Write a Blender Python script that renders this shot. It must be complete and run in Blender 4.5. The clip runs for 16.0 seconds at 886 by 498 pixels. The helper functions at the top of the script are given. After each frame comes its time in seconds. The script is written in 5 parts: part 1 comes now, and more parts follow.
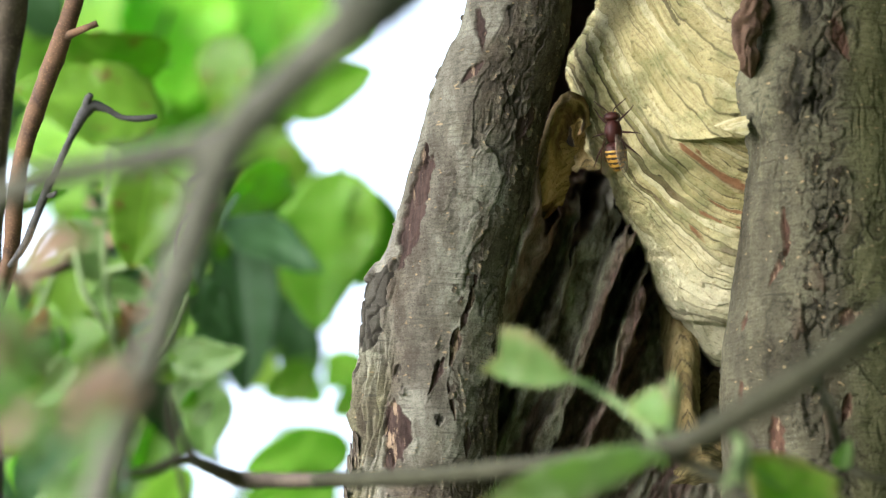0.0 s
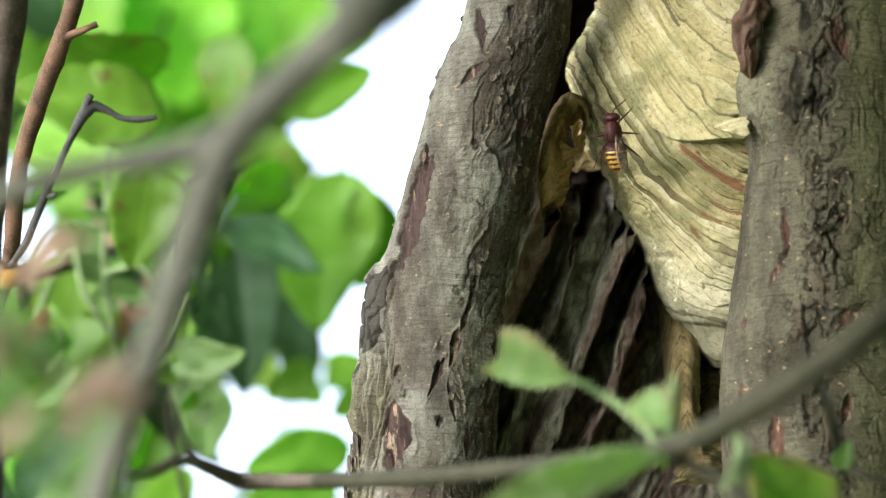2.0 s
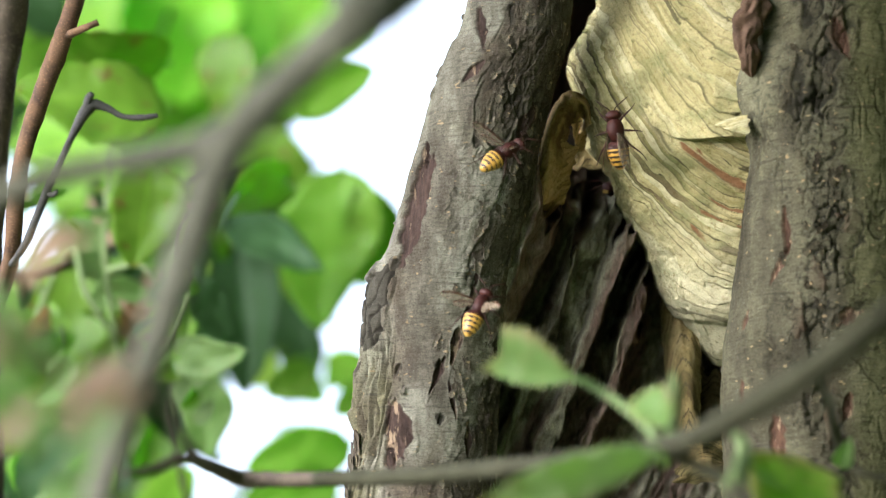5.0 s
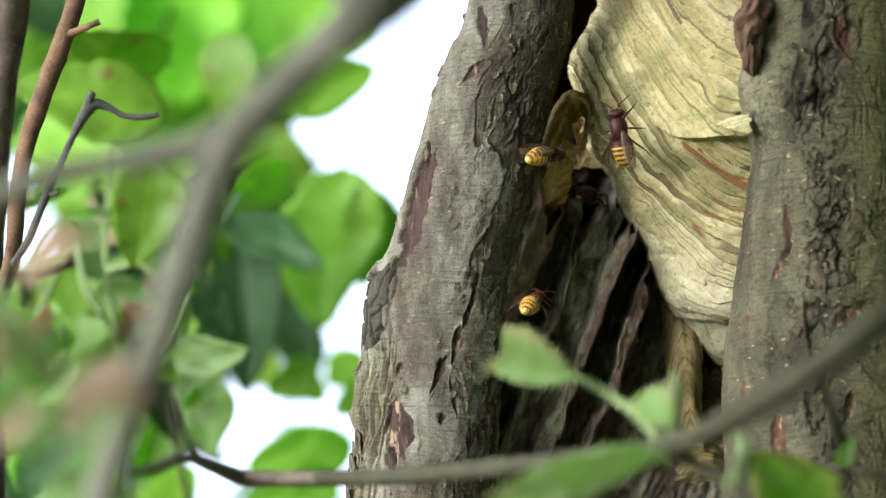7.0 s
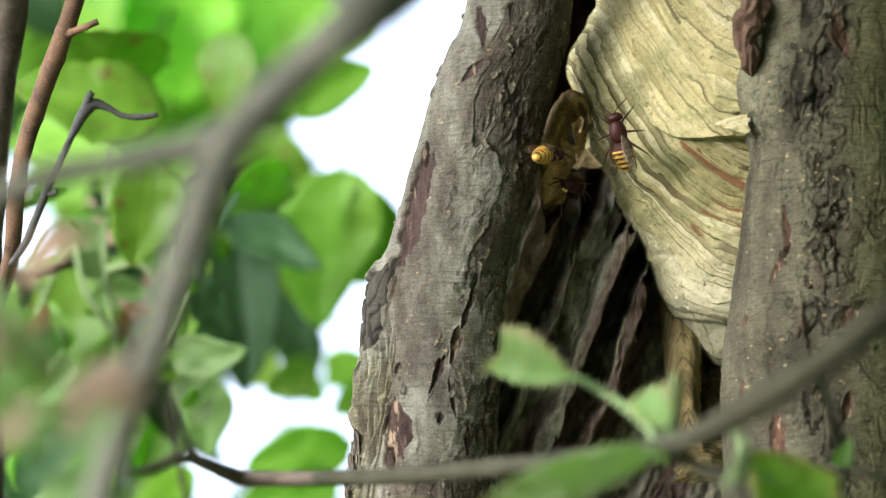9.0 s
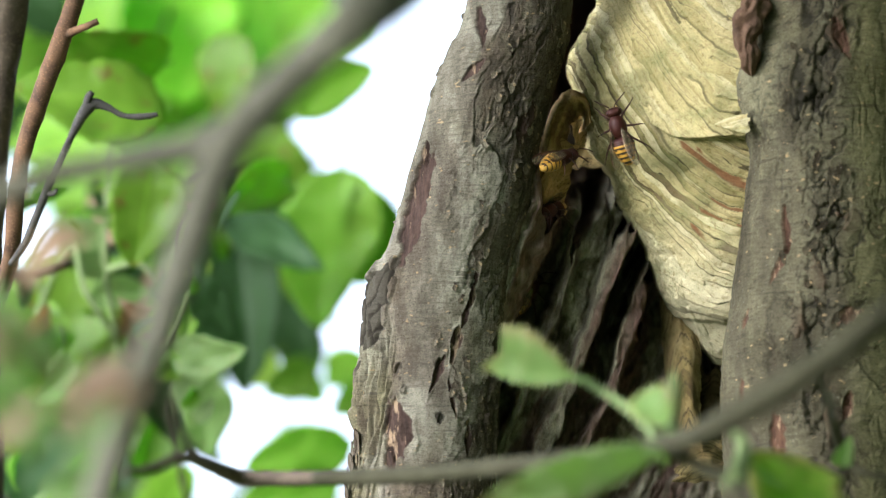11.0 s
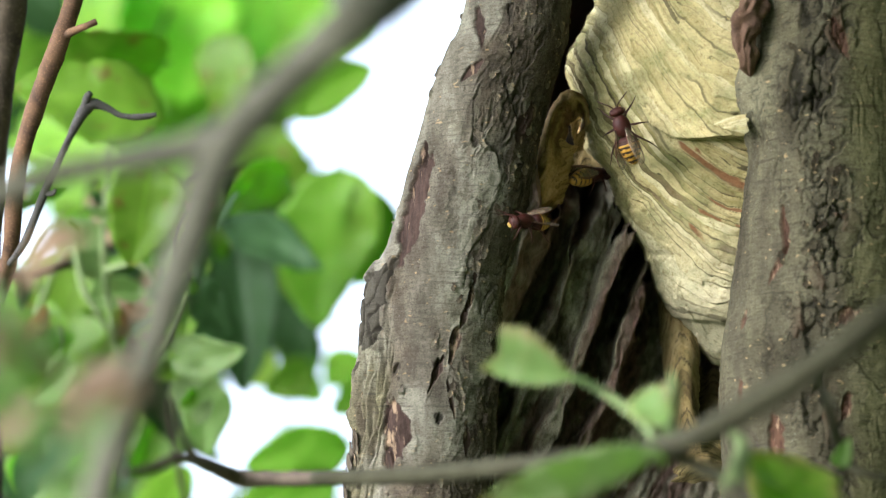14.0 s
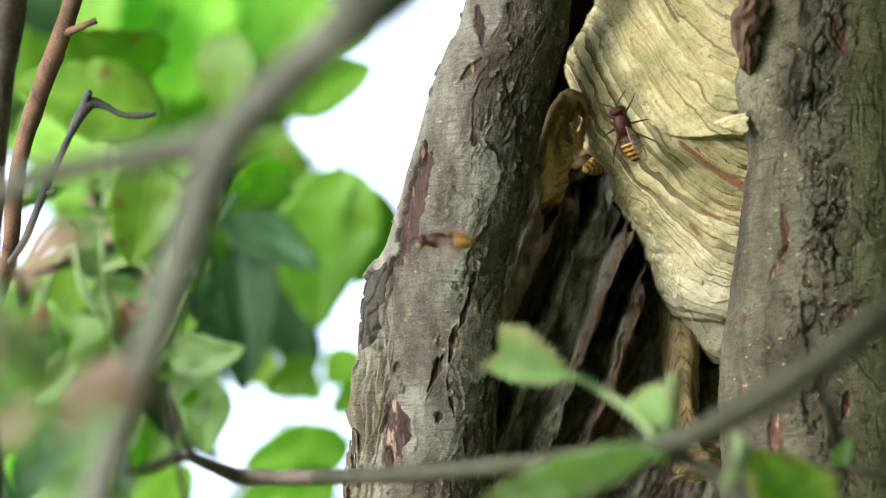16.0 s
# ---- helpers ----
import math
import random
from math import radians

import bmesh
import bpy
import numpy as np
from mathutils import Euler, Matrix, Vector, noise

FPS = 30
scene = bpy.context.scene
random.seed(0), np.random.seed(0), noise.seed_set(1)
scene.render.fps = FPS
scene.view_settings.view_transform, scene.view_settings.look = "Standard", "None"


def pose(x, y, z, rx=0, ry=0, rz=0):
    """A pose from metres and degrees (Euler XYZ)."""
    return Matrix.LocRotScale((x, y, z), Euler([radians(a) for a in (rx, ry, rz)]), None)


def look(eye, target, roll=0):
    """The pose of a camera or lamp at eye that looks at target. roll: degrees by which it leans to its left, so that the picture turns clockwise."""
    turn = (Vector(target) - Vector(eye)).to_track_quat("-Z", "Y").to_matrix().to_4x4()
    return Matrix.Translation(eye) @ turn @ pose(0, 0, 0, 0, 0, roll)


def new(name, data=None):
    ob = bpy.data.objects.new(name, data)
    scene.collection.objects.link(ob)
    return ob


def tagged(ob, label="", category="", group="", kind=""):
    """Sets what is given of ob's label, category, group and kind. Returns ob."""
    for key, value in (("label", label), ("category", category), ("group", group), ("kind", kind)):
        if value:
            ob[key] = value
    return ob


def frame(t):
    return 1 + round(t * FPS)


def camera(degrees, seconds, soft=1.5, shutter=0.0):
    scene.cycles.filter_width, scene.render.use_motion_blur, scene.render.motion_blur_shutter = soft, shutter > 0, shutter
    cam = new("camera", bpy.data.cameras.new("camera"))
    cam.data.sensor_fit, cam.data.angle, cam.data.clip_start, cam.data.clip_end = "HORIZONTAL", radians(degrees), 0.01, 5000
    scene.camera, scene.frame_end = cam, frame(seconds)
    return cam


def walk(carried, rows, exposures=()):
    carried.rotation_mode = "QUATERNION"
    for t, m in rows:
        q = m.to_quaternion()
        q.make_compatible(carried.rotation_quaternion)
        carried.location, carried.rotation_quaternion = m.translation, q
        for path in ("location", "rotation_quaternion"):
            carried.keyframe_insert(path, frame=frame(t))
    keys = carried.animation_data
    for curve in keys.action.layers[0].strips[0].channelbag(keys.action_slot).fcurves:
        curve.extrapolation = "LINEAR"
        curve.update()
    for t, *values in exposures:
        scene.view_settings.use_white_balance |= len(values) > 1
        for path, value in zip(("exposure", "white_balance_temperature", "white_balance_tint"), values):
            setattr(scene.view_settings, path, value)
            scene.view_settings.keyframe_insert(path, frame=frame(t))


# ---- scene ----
cam = camera(11.1, 16.0, soft=1.25, shutter=0.5)
cam.data.dof.use_dof = True
cam.data.dof.focus_distance = 2.03
cam.data.dof.aperture_fstop = 6.4
walk(cam, [
    (0, pose(0, 0, 1.5, 102.0000, 0, 0.0000)), (1, pose(0, 0, 1.5, 102.0107, 0, 0.0000)), (2, pose(0, 0, 1.5, 102.0107, 0, 0.0000)), (2.5, pose(0, 0, 1.5, 102.0071, 0, 0.0036)), (3, pose(0, 0, 1.5, 102.0036, 0, -0.0071)), (3.5, pose(0, 0, 1.5, 101.9929, 0, 0.0000)), (4, pose(0, 0, 1.5, 101.9893, 0, 0.0071)), (6.5, pose(0, 0, 1.5, 101.9858, 0, 0.0178)),
    (7, pose(0, 0, 1.5, 101.9787, 0, 0.0284)), (7.5, pose(0, 0, 1.5, 101.9822, 0, 0.0284)), (8, pose(0, 0, 1.5, 101.9751, 0, 0.0284)), (8.5, pose(0, 0, 1.5, 101.9787, 0, 0.0178)), (9, pose(0, 0, 1.5, 101.9787, 0, 0.0107)), (11.5, pose(0, 0, 1.5, 101.9751, 0, 0.0107)), (12, pose(0, 0, 1.5, 101.9751, 0, 0.0036)), (12.5, pose(0, 0, 1.5, 101.9645, 0, 0.0036)),
    (13, pose(0, 0, 1.5, 101.9751, 0, 0.0000)), (13.5, pose(0, 0, 1.5, 101.9680, 0, 0.0071)), (14, pose(0, 0, 1.5, 101.9787, 0, -0.0071)), (14.5, pose(0, 0, 1.5, 101.9574, 0, 0.0000)), (15, pose(0, 0, 1.5, 101.9645, 0, -0.0142)), (15.5, pose(0, 0, 1.5, 101.9645, 0, -0.0107)), (16, pose(0, 0, 1.5, 101.9645, 0, -0.0107))],
    exposures=[(0, 1.06, 5650, 11), (16, 1.06, 5650, 11)])

# the directions of the slanting line of sight: across, along the rise, and back towards the watcher
ACROSS = Vector((1, 0, 0))
RISE = Vector((0, -math.sin(radians(12)), math.cos(radians(12))))
FRONT = Vector((0, -math.cos(radians(12)), -math.sin(radians(12))))

# ---- sky and sun: bright overcast ----
world = bpy.data.worlds.new("sky")
scene.world = world
world.use_nodes = True
wt = world.node_tree
sky = wt.nodes.new("ShaderNodeTexSky")
sky.sky_type, sky.sun_disc = "NISHITA", False
sky.sun_elevation, sky.sun_rotation = radians(20), radians(237)
sky.air_density, sky.dust_density = 1.0, 4.0
veil = wt.nodes.new("ShaderNodeHueSaturation")
veil.inputs["Saturation"].default_value = 0.35
wt.links.new(sky.outputs["Color"], veil.inputs["Color"])
wt.links.new(veil.outputs["Color"], wt.nodes["Background"].inputs["Color"])
wt.nodes["Background"].inputs["Strength"].default_value = 0.40
sun_data = bpy.data.lights.new("sun", "SUN")
sun_data.energy, sun_data.angle, sun_data.color = 1.5, radians(80), (1.0, 0.96, 0.88)
sun = new("sun", sun_data)
sun.matrix_world = look((-2.7, 0.55, 2.95), (0.05, 2.0, 1.9))


# ---- noise for shapes ----
def cells(i, j, k, seed):
    """Repeatable random numbers from 0 to 1 on a lattice."""
    h = (i.astype(np.int64) * 374761393 + j.astype(np.int64) * 668265263 + k.astype(np.int64) * 2147483647 + seed * 1442695041) & 0xFFFFFFFF
    h = ((h ^ (h >> 13)) * 1274126177) & 0xFFFFFFFF
    h = ((h ^ (h >> 16)) * 2246822519) & 0xFFFFFFFF
    return ((h ^ (h >> 15)) & 0xFFFFFF) / float(0x1000000)


def smooth_noise(x, y, z, seed=0):
    i, j, k = np.floor(x), np.floor(y), np.floor(z)
    u, v, w = x - i, y - j, z - k
    u, v, w = u * u * (3 - 2 * u), v * v * (3 - 2 * v), w * w * (3 - 2 * w)
    out = 0
    for a in (0, 1):
        for b in (0, 1):
            for c in (0, 1):
                out = out + cells(i + a, j + b, k + c, seed) * (u if a else 1 - u) * (v if b else 1 - v) * (w if c else 1 - w)
    return out * 2 - 1


def fbm(x, y, z=0.0, octaves=4, seed=0):
    x, y, z = np.broadcast_arrays(np.asarray(x, float), np.asarray(y, float), np.asarray(z, float))
    out, amp = 0, 0.5
    for o in range(octaves):
        out = out + amp * smooth_noise(x * 2 ** o, y * 2 ** o, z * 2 ** o, seed + o)
        amp *= 0.5
    return out


def plates(x, y, seed=0):
    """Nearest cell: distance to its edge, and its own random number."""
    i, j = np.floor(x), np.floor(y)
    best, second, own = np.full(x.shape, 9.0), np.full(x.shape, 9.0), np.zeros(x.shape)
    zero = np.zeros_like(i)
    for a in (-1, 0, 1):
        for b in (-1, 0, 1):
            ci, cj = i + a, j + b
            d = np.hypot(ci + cells(ci, cj, zero, seed) - x, cj + cells(ci, cj, zero + 1, seed) - y)
            near = d < best
            second = np.where(near, best, np.minimum(second, d))
            own = np.where(near, cells(ci, cj, zero + 2, seed), own)
            best = np.where(near, d, best)
    return second - best, own


def step(a, b, x):
    t = np.clip((x - a) / (b - a), 0, 1)
    return t * t * (3 - 2 * t)


# ---- meshes ----
def grid_mesh(name, v, wrap=False, cap=False):
    """A mesh from rows of points; wrap joins the last column to the first."""
    nv, nu = v.shape[:2]
    m = bpy.data.meshes.new(name)
    idx = np.arange(nv * nu).reshape(nv, nu)
    right = np.roll(idx, -1, axis=1) if wrap else idx[:, 1:]
    left = idx if wrap else idx[:, :-1]
    quads = np.stack([left[:-1], right[:-1], right[1:], left[1:]], axis=-1).reshape(-1, 4)
    loops = [quads.ravel()]
    starts = list(range(0, quads.size, 4))
    if cap and wrap:
        starts += [quads.size, quads.size + nu]
        loops += [idx[0, ::-1], idx[-1]]
    loops = np.concatenate(loops)
    m.vertices.add(nv * nu)
    m.vertices.foreach_set("co", v.reshape(-1).astype(np.float32))
    m.loops.add(len(loops))
    m.loops.foreach_set("vertex_index", loops.astype(np.int32))
    m.polygons.add(len(starts))
    m.polygons.foreach_set("loop_start", np.array(starts, np.int32))
    m.update(calc_edges=True)
    m.validate()
    m.polygons.foreach_set("use_smooth", np.ones(len(m.polygons), bool))
    return m


def channel(mesh, name, values):
    at = mesh.attributes.new(name, "FLOAT", "POINT")
    at.data.foreach_set("value", np.asarray(values, np.float32).ravel())


def part(name, data, material, parent, label=""):
    """One mesh object under a thing or a part; data is a mesh or a bmesh."""
    if isinstance(data, bmesh.types.BMesh):
        mesh = bpy.data.meshes.new(name)
        data.to_mesh(mesh)
        data.free()
        mesh.polygons.foreach_set("use_smooth", np.ones(len(mesh.polygons), bool))
    else:
        mesh = data
    if material and not mesh.materials:
        mesh.materials.append(material)
    ob = new(name, mesh)
    ob.parent = parent
    return tagged(ob, label)


def along(points, n):
    """n points and their parameters on a smooth curve through the given points (any number of columns)."""
    p = np.array(points, float)
    p = np.vstack([2 * p[0] - p[1], p, 2 * p[-1] - p[-2]])
    t = np.linspace(0, len(p) - 3, n)
    i = np.minimum(t.astype(int), len(p) - 4)
    u = (t - i)[:, None]
    a, b, c, d = p[i], p[i + 1], p[i + 2], p[i + 3]
    return 0.5 * (2 * b + (c - a) * u + (2 * a - 5 * b + 4 * c - d) * u * u + (3 * b - a - 3 * c + d) * u ** 3)


def tube(name, points, radii, n=40, sides=12, rough=0.08, seed=0, knots=0.0):
    """A bent, tapered, uneven stalk through the points."""
    c = along(points, n)
    r = along([[k] for k in radii], n)[:, 0]
    tangent = np.gradient(c, axis=0)
    tangent /= np.linalg.norm(tangent, axis=1)[:, None]
    ref = np.array([0.23, 0.9, 0.36])
    e1 = np.cross(tangent, ref)
    e1 /= np.linalg.norm(e1, axis=1)[:, None]
    e2 = np.cross(tangent, e1)
    th = np.linspace(0, 2 * math.pi, sides, endpoint=False)
    long = np.concatenate([[0], np.cumsum(np.linalg.norm(np.diff(c, axis=0), axis=1))])
    rel = long[:, None] / max(r.mean(), 1e-5)
    k = 1 + rough * fbm(np.cos(th)[None] * 1.5 + rel * 0.3, np.sin(th)[None] * 1.5, rel * 0.6, 3, seed) * 2
    k = k + knots * np.clip(fbm(rel * 0.16, 0.3, 0.7, 2, seed + 9), 0, 1)
    v = c[:, None] + (r[:, None] * k)[..., None] * (np.cos(th)[None, :, None] * e1[:, None] + np.sin(th)[None, :, None] * e2[:, None])
    return grid_mesh(name, v, wrap=True, cap=True)


# ---- materials ----
def material(name):
    m = bpy.data.materials.new(name)
    m.use_nodes = True
    return m, m.node_tree.nodes["Principled BSDF"]


def node(m, kind, **values):
    n = m.node_tree.nodes.new(kind)
    for key, value in values.items():
        key = key.replace("_", " ")
        target = n.inputs[key]
        if isinstance(value, bpy.types.NodeSocket):
            m.node_tree.links.new(value, target)
        else:
            target.default_value = value
    return n


def coords(m, scale=(1, 1, 1)):
    c = node(m, "ShaderNodeTexCoord")
    return node(m, "ShaderNodeMapping", Vector=c.outputs["Object"], Scale=scale).outputs["Vector"]


def ramp(m, fac, stops):
    r = node(m, "ShaderNodeValToRGB", Fac=fac)
    while len(r.color_ramp.elements) < len(stops):
        r.color_ramp.elements.new(0.5)
    for e, (at, col) in zip(r.color_ramp.elements, stops):
        e.position = at
        e.color = (*col, 1) if len(col) == 3 else (col[0], col[0], col[0], 1)
    return r.outputs["Color"]


def mix(m, fac, a, b, how="MIX"):
    n = m.node_tree.nodes.new("ShaderNodeMix")
    n.data_type, n.blend_type = "RGBA", how
    for sock, value in ((n.inputs[0], fac), (n.inputs[6], a), (n.inputs[7], b)):
        if isinstance(value, bpy.types.NodeSocket):
            m.node_tree.links.new(value, sock)
        elif isinstance(value, (int, float)):
            sock.default_value = value
        else:
            sock.default_value = (*value, 1)
    return n.outputs[2]


def noise_of(m, vec, scale, detail=4.0, rough=0.6):
    return node(m, "ShaderNodeTexNoise", Vector=vec, Scale=scale, Detail=detail, Roughness=rough).outputs["Fac"]


def attribute(m, name):
    a = node(m, "ShaderNodeAttribute")
    a.attribute_name = name
    return a.outputs["Fac"]


def bump(m, bsdf, height, strength, distance):
    b = node(m, "ShaderNodeBump", Height=height, Strength=strength, Distance=distance)
    m.node_tree.links.new(b.outputs["Normal"], bsdf.inputs["Normal"])


def join(m, out, bsdf, name):
    m.node_tree.links.new(out, bsdf.inputs[name])


def bark_material(name, pale, dark, under, moss, fibrous=False):
    m, b = material(name)
    vec = coords(m)
    tall = coords(m, (1, 1, 0.35))
    flat = coords(m, (0.45, 0.45, 2.2))
    if fibrous:
        upright = node(m, "ShaderNodeMapping", Vector=vec, Rotation=(0, radians(-21), 0)).outputs["Vector"]
        flat = node(m, "ShaderNodeMapping", Vector=upright, Scale=(1.5, 1.0, 0.16)).outputs["Vector"]
    base = mix(m, ramp(m, noise_of(m, tall, 55, 5), [(0.38, (0,)), (0.62, (1,))]), dark, pale)
    base = mix(m, ramp(m, noise_of(m, vec, 28, 4), [(0.52, (0,)), (0.74, (0.3,))]), base, moss)
    patch = ramp(m, noise_of(m, coords(m, (1, 1, 0.6)), 60, 5, 0.65), [(0.55, (0,)), (0.62, (0.5,))])
    base = mix(m, patch, base, [dark[0], dark[1] * 1.02, dark[2] * 0.98])
    scurf = ramp(m, noise_of(m, coords(m, (1, 1, 0.7)), 190, 5, 0.7), [(0.36, (0,)), (0.6, (1,))])
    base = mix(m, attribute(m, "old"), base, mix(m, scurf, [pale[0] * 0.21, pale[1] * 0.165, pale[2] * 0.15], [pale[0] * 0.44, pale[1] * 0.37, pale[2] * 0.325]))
    base = mix(m, attribute(m, "moss"), base, moss)
    grain = noise_of(m, flat, 420, 4, 0.7)
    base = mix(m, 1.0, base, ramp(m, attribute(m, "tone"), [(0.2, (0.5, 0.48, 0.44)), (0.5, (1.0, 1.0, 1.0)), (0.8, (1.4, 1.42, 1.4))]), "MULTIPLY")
    base = mix(m, 1.0, base, ramp(m, grain, [(0.32, (0.76, 0.75, 0.73)), (0.52, (1.0, 1.0, 1.0)), (0.7, (1.17, 1.16, 1.14))]), "MULTIPLY")
    stain = noise_of(m, coords(m, (1, 1, 0.3)), 24, 5, 0.65)
    base = mix(m, 1.0, base, ramp(m, stain, [(0.32, (0.68, 0.66, 0.62)), (0.5, (1.0, 1.0, 1.0)), (0.68, (1.36, 1.37, 1.37))]), "MULTIPLY")
    speck = noise_of(m, vec, 900, 2)
    base = mix(m, ramp(m, speck, [(0.66, (0,)), (0.76, (0.35,))]), base, (0.26, 0.255, 0.22))
    mott = noise_of(m, vec, 1300, 3, 0.7)
    base = mix(m, 1.0, base, ramp(m, mott, [(0.3, (0.55, 0.52, 0.48)), (0.5, (1.0, 1.0, 1.0)), (0.75, (1.15, 1.15, 1.15))]), "MULTIPLY")
    if not fibrous:
        # fine level wrinkles and warm breathing pores of the smoother bark
        wrinkle = ramp(m, noise_of(m, coords(m, (0.28, 0.28, 2.6)), 210, 3, 0.6), [(0.58, (0,)), (0.66, (0.55,))])
        base = mix(m, wrinkle, base, [k * 0.7 for k in dark])
        pore = ramp(m, noise_of(m, coords(m, (0.7, 0.7, 1.3)), 330, 1), [(0.70, (0,)), (0.76, (0.6,))])
        base = mix(m, pore, base, (0.30, 0.215, 0.115))
    base = mix(m, attribute(m, "crack"), base, [k * 0.36 for k in dark])
    fibre = ramp(m, noise_of(m, coords(m, (1, 1, 0.2)), 420, 4), [(0.36, (0,)), (0.64, (1,))])
    raw = mix(m, fibre, [k * 0.6 for k in under], [k * 1.4 for k in under])
    raw = mix(m, ramp(m, noise_of(m, coords(m, (1, 1, 0.25)), 260, 4), [(0.56, (0,)), (0.64, (0.15 if fibrous else 0.8,))]), raw, (0.24, 0.17, 0.11))
    base = mix(m, attribute(m, "worn"), base, raw)
    join(m, base, b, "Base Color")
    b.inputs["Roughness"].default_value = 0.9
    b.inputs["Specular IOR Level"].default_value = 0.1
    both = mix(m, 0.5, grain, noise_of(m, vec, 700, 4))
    bump(m, b, both, 0.9, 0.001)
    return m


BARK = bark_material("grey apple bark", (0.215, 0.202, 0.160), (0.078, 0.066, 0.050), (0.038, 0.024, 0.019), (0.125, 0.115, 0.058))
BARK_OLIVE = bark_material("olive grey bark", (0.080, 0.073, 0.046), (0.037, 0.032, 0.021), (0.06, 0.032, 0.02), (0.085, 0.081, 0.036))



def twig_material(name, a, c, scale=90):
    m, b = material(name)
    vec = coords(m)
    col = mix(m, ramp(m, noise_of(m, vec, scale * 0.6, 5), [(0.25, (0,)), (0.75, (1,))]), a, c)
    col = mix(m, ramp(m, noise_of(m, vec, scale * 6, 3), [(0.55, (0,)), (0.7, (0.5,))]), col, [min(1, k * 1.8) for k in c])
    join(m, col, b, "Base Color")
    b.inputs["Roughness"].default_value = 0.8
    b.inputs["Specular IOR Level"].default_value = 0.12
    bump(m, b, noise_of(m, vec, scale * 5, 4), 0.6, 0.0006)
    return m


TWIG_GREY = twig_material("grey branch bark", (0.062, 0.059, 0.040), (0.108, 0.104, 0.074))
TWIG_RED = twig_material("reddish brown twig bark", (0.036, 0.024, 0.019), (0.165, 0.092, 0.05), 170)
TWIG_DARK = twig_material("dark twig bark", (0.03, 0.027, 0.025), (0.085, 0.08, 0.074), 160)
TWIG_BROWN = twig_material("dark brown bark", (0.035, 0.026, 0.02), (0.11, 0.085, 0.06), 110)
TWIG_BROKEN = twig_material("broken red brown wood", (0.05, 0.03, 0.021), (0.115, 0.068, 0.042), 210)
TWIG_GREEN = twig_material("grey green twig bark", (0.021, 0.020, 0.010), (0.048, 0.045, 0.026), 130)
STALK = twig_material("pale green stalk", (0.1, 0.145, 0.05), (0.16, 0.2, 0.085), 120)


def leaf_material(name, lower, upper, spots=0.0, gloss=0.45, through_colour=None, dry=0.0):
    m, b = material(name)
    tree = m.node_tree
    vec = coords(m)
    info = node(m, "ShaderNodeObjectInfo")
    col = mix(m, noise_of(m, vec, 3.0, 3), lower, upper)
    vary = node(m, "ShaderNodeMapRange", Value=info.outputs["Random"])
    vary.inputs["To Min"].default_value, vary.inputs["To Max"].default_value = 0.75, 1.25
    bright = node(m, "ShaderNodeHueSaturation", Color=col, Value=vary.outputs["Result"])
    col = bright.outputs["Color"]
    # paler midrib and side veins
    sep = node(m, "ShaderNodeSeparateXYZ", Vector=vec)
    ax = node(m, "ShaderNodeMath", Value=sep.outputs["X"])
    ax.operation = "ABSOLUTE"
    rib = ramp(m, ax.outputs[0], [(0.0, (0.18,)), (0.02, (0.0,))])
    col = mix(m, rib, col, [min(1, k * 1.7) for k in upper])
    if spots:
        sp = ramp(m, noise_of(m, vec, 7.0, 2), [(0.6, (0,)), (0.68, (spots,))])
        col = mix(m, sp, col, (0.16, 0.09, 0.03))
    if dry:
        brown = mix(m, noise_of(m, vec, 9.0, 3), (0.30, 0.17, 0.07), (0.42, 0.30, 0.16))
        ripe = node(m, "ShaderNodeMath", Value=attribute(m, "rim"))
        ripe.operation = "MULTIPLY"
        ripe.inputs[1].default_value = dry
        col = mix(m, ripe.outputs[0], col, brown)
    join(m, col, b, "Base Color")
    b.inputs["Roughness"].default_value = gloss
    b.inputs["Specular IOR Level"].default_value = 0.25
    glow = mix(m, 1.0, col, through_colour or (1.35, 1.6, 0.6), "MULTIPLY")
    tr = node(m, "ShaderNodeBsdfTranslucent", Color=glow)
    blend = node(m, "ShaderNodeMixShader", Fac=0.6)
    tree.links.new(b.outputs[0], blend.inputs[1])
    tree.links.new(tr.outputs[0], blend.inputs[2])
    tree.links.new(blend.outputs[0], tree.nodes["Material Output"].inputs["Surface"])
    return m


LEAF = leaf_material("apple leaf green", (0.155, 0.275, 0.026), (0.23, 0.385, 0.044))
# sunlit copy of the leaf: full light put into a brighter colour
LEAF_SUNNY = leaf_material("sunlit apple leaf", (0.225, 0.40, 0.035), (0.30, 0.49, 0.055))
LEAF_SPOT = leaf_material("spotted apple leaf", (0.135, 0.245, 0.018), (0.20, 0.335, 0.028), spots=0.8)
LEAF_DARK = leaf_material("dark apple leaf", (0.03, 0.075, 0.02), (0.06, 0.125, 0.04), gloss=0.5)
LEAF_MID = leaf_material("mid green apple leaf", (0.15, 0.25, 0.02), (0.23, 0.36, 0.035), spots=0.3, gloss=0.65)
LEAF_PALE = leaf_material("pale young leaf", (0.15, 0.225, 0.075), (0.21, 0.295, 0.11), spots=0.35)
LEAF_RIMMED = leaf_material("young leaf with a dry rim", (0.18, 0.295, 0.075), (0.25, 0.38, 0.11), spots=0.2, dry=0.5, through_colour=(0.95, 1.05, 0.7))
# brightened copy of a young leaf, its colour offsetting the crown's shade
LEAF_BRIGHTENED = leaf_material("young leaf brightened against shade", (0.33, 0.42, 0.18), (0.41, 0.51, 0.23), spots=0.25, gloss=0.7, dry=0.75, through_colour=(0.8, 0.9, 0.6))
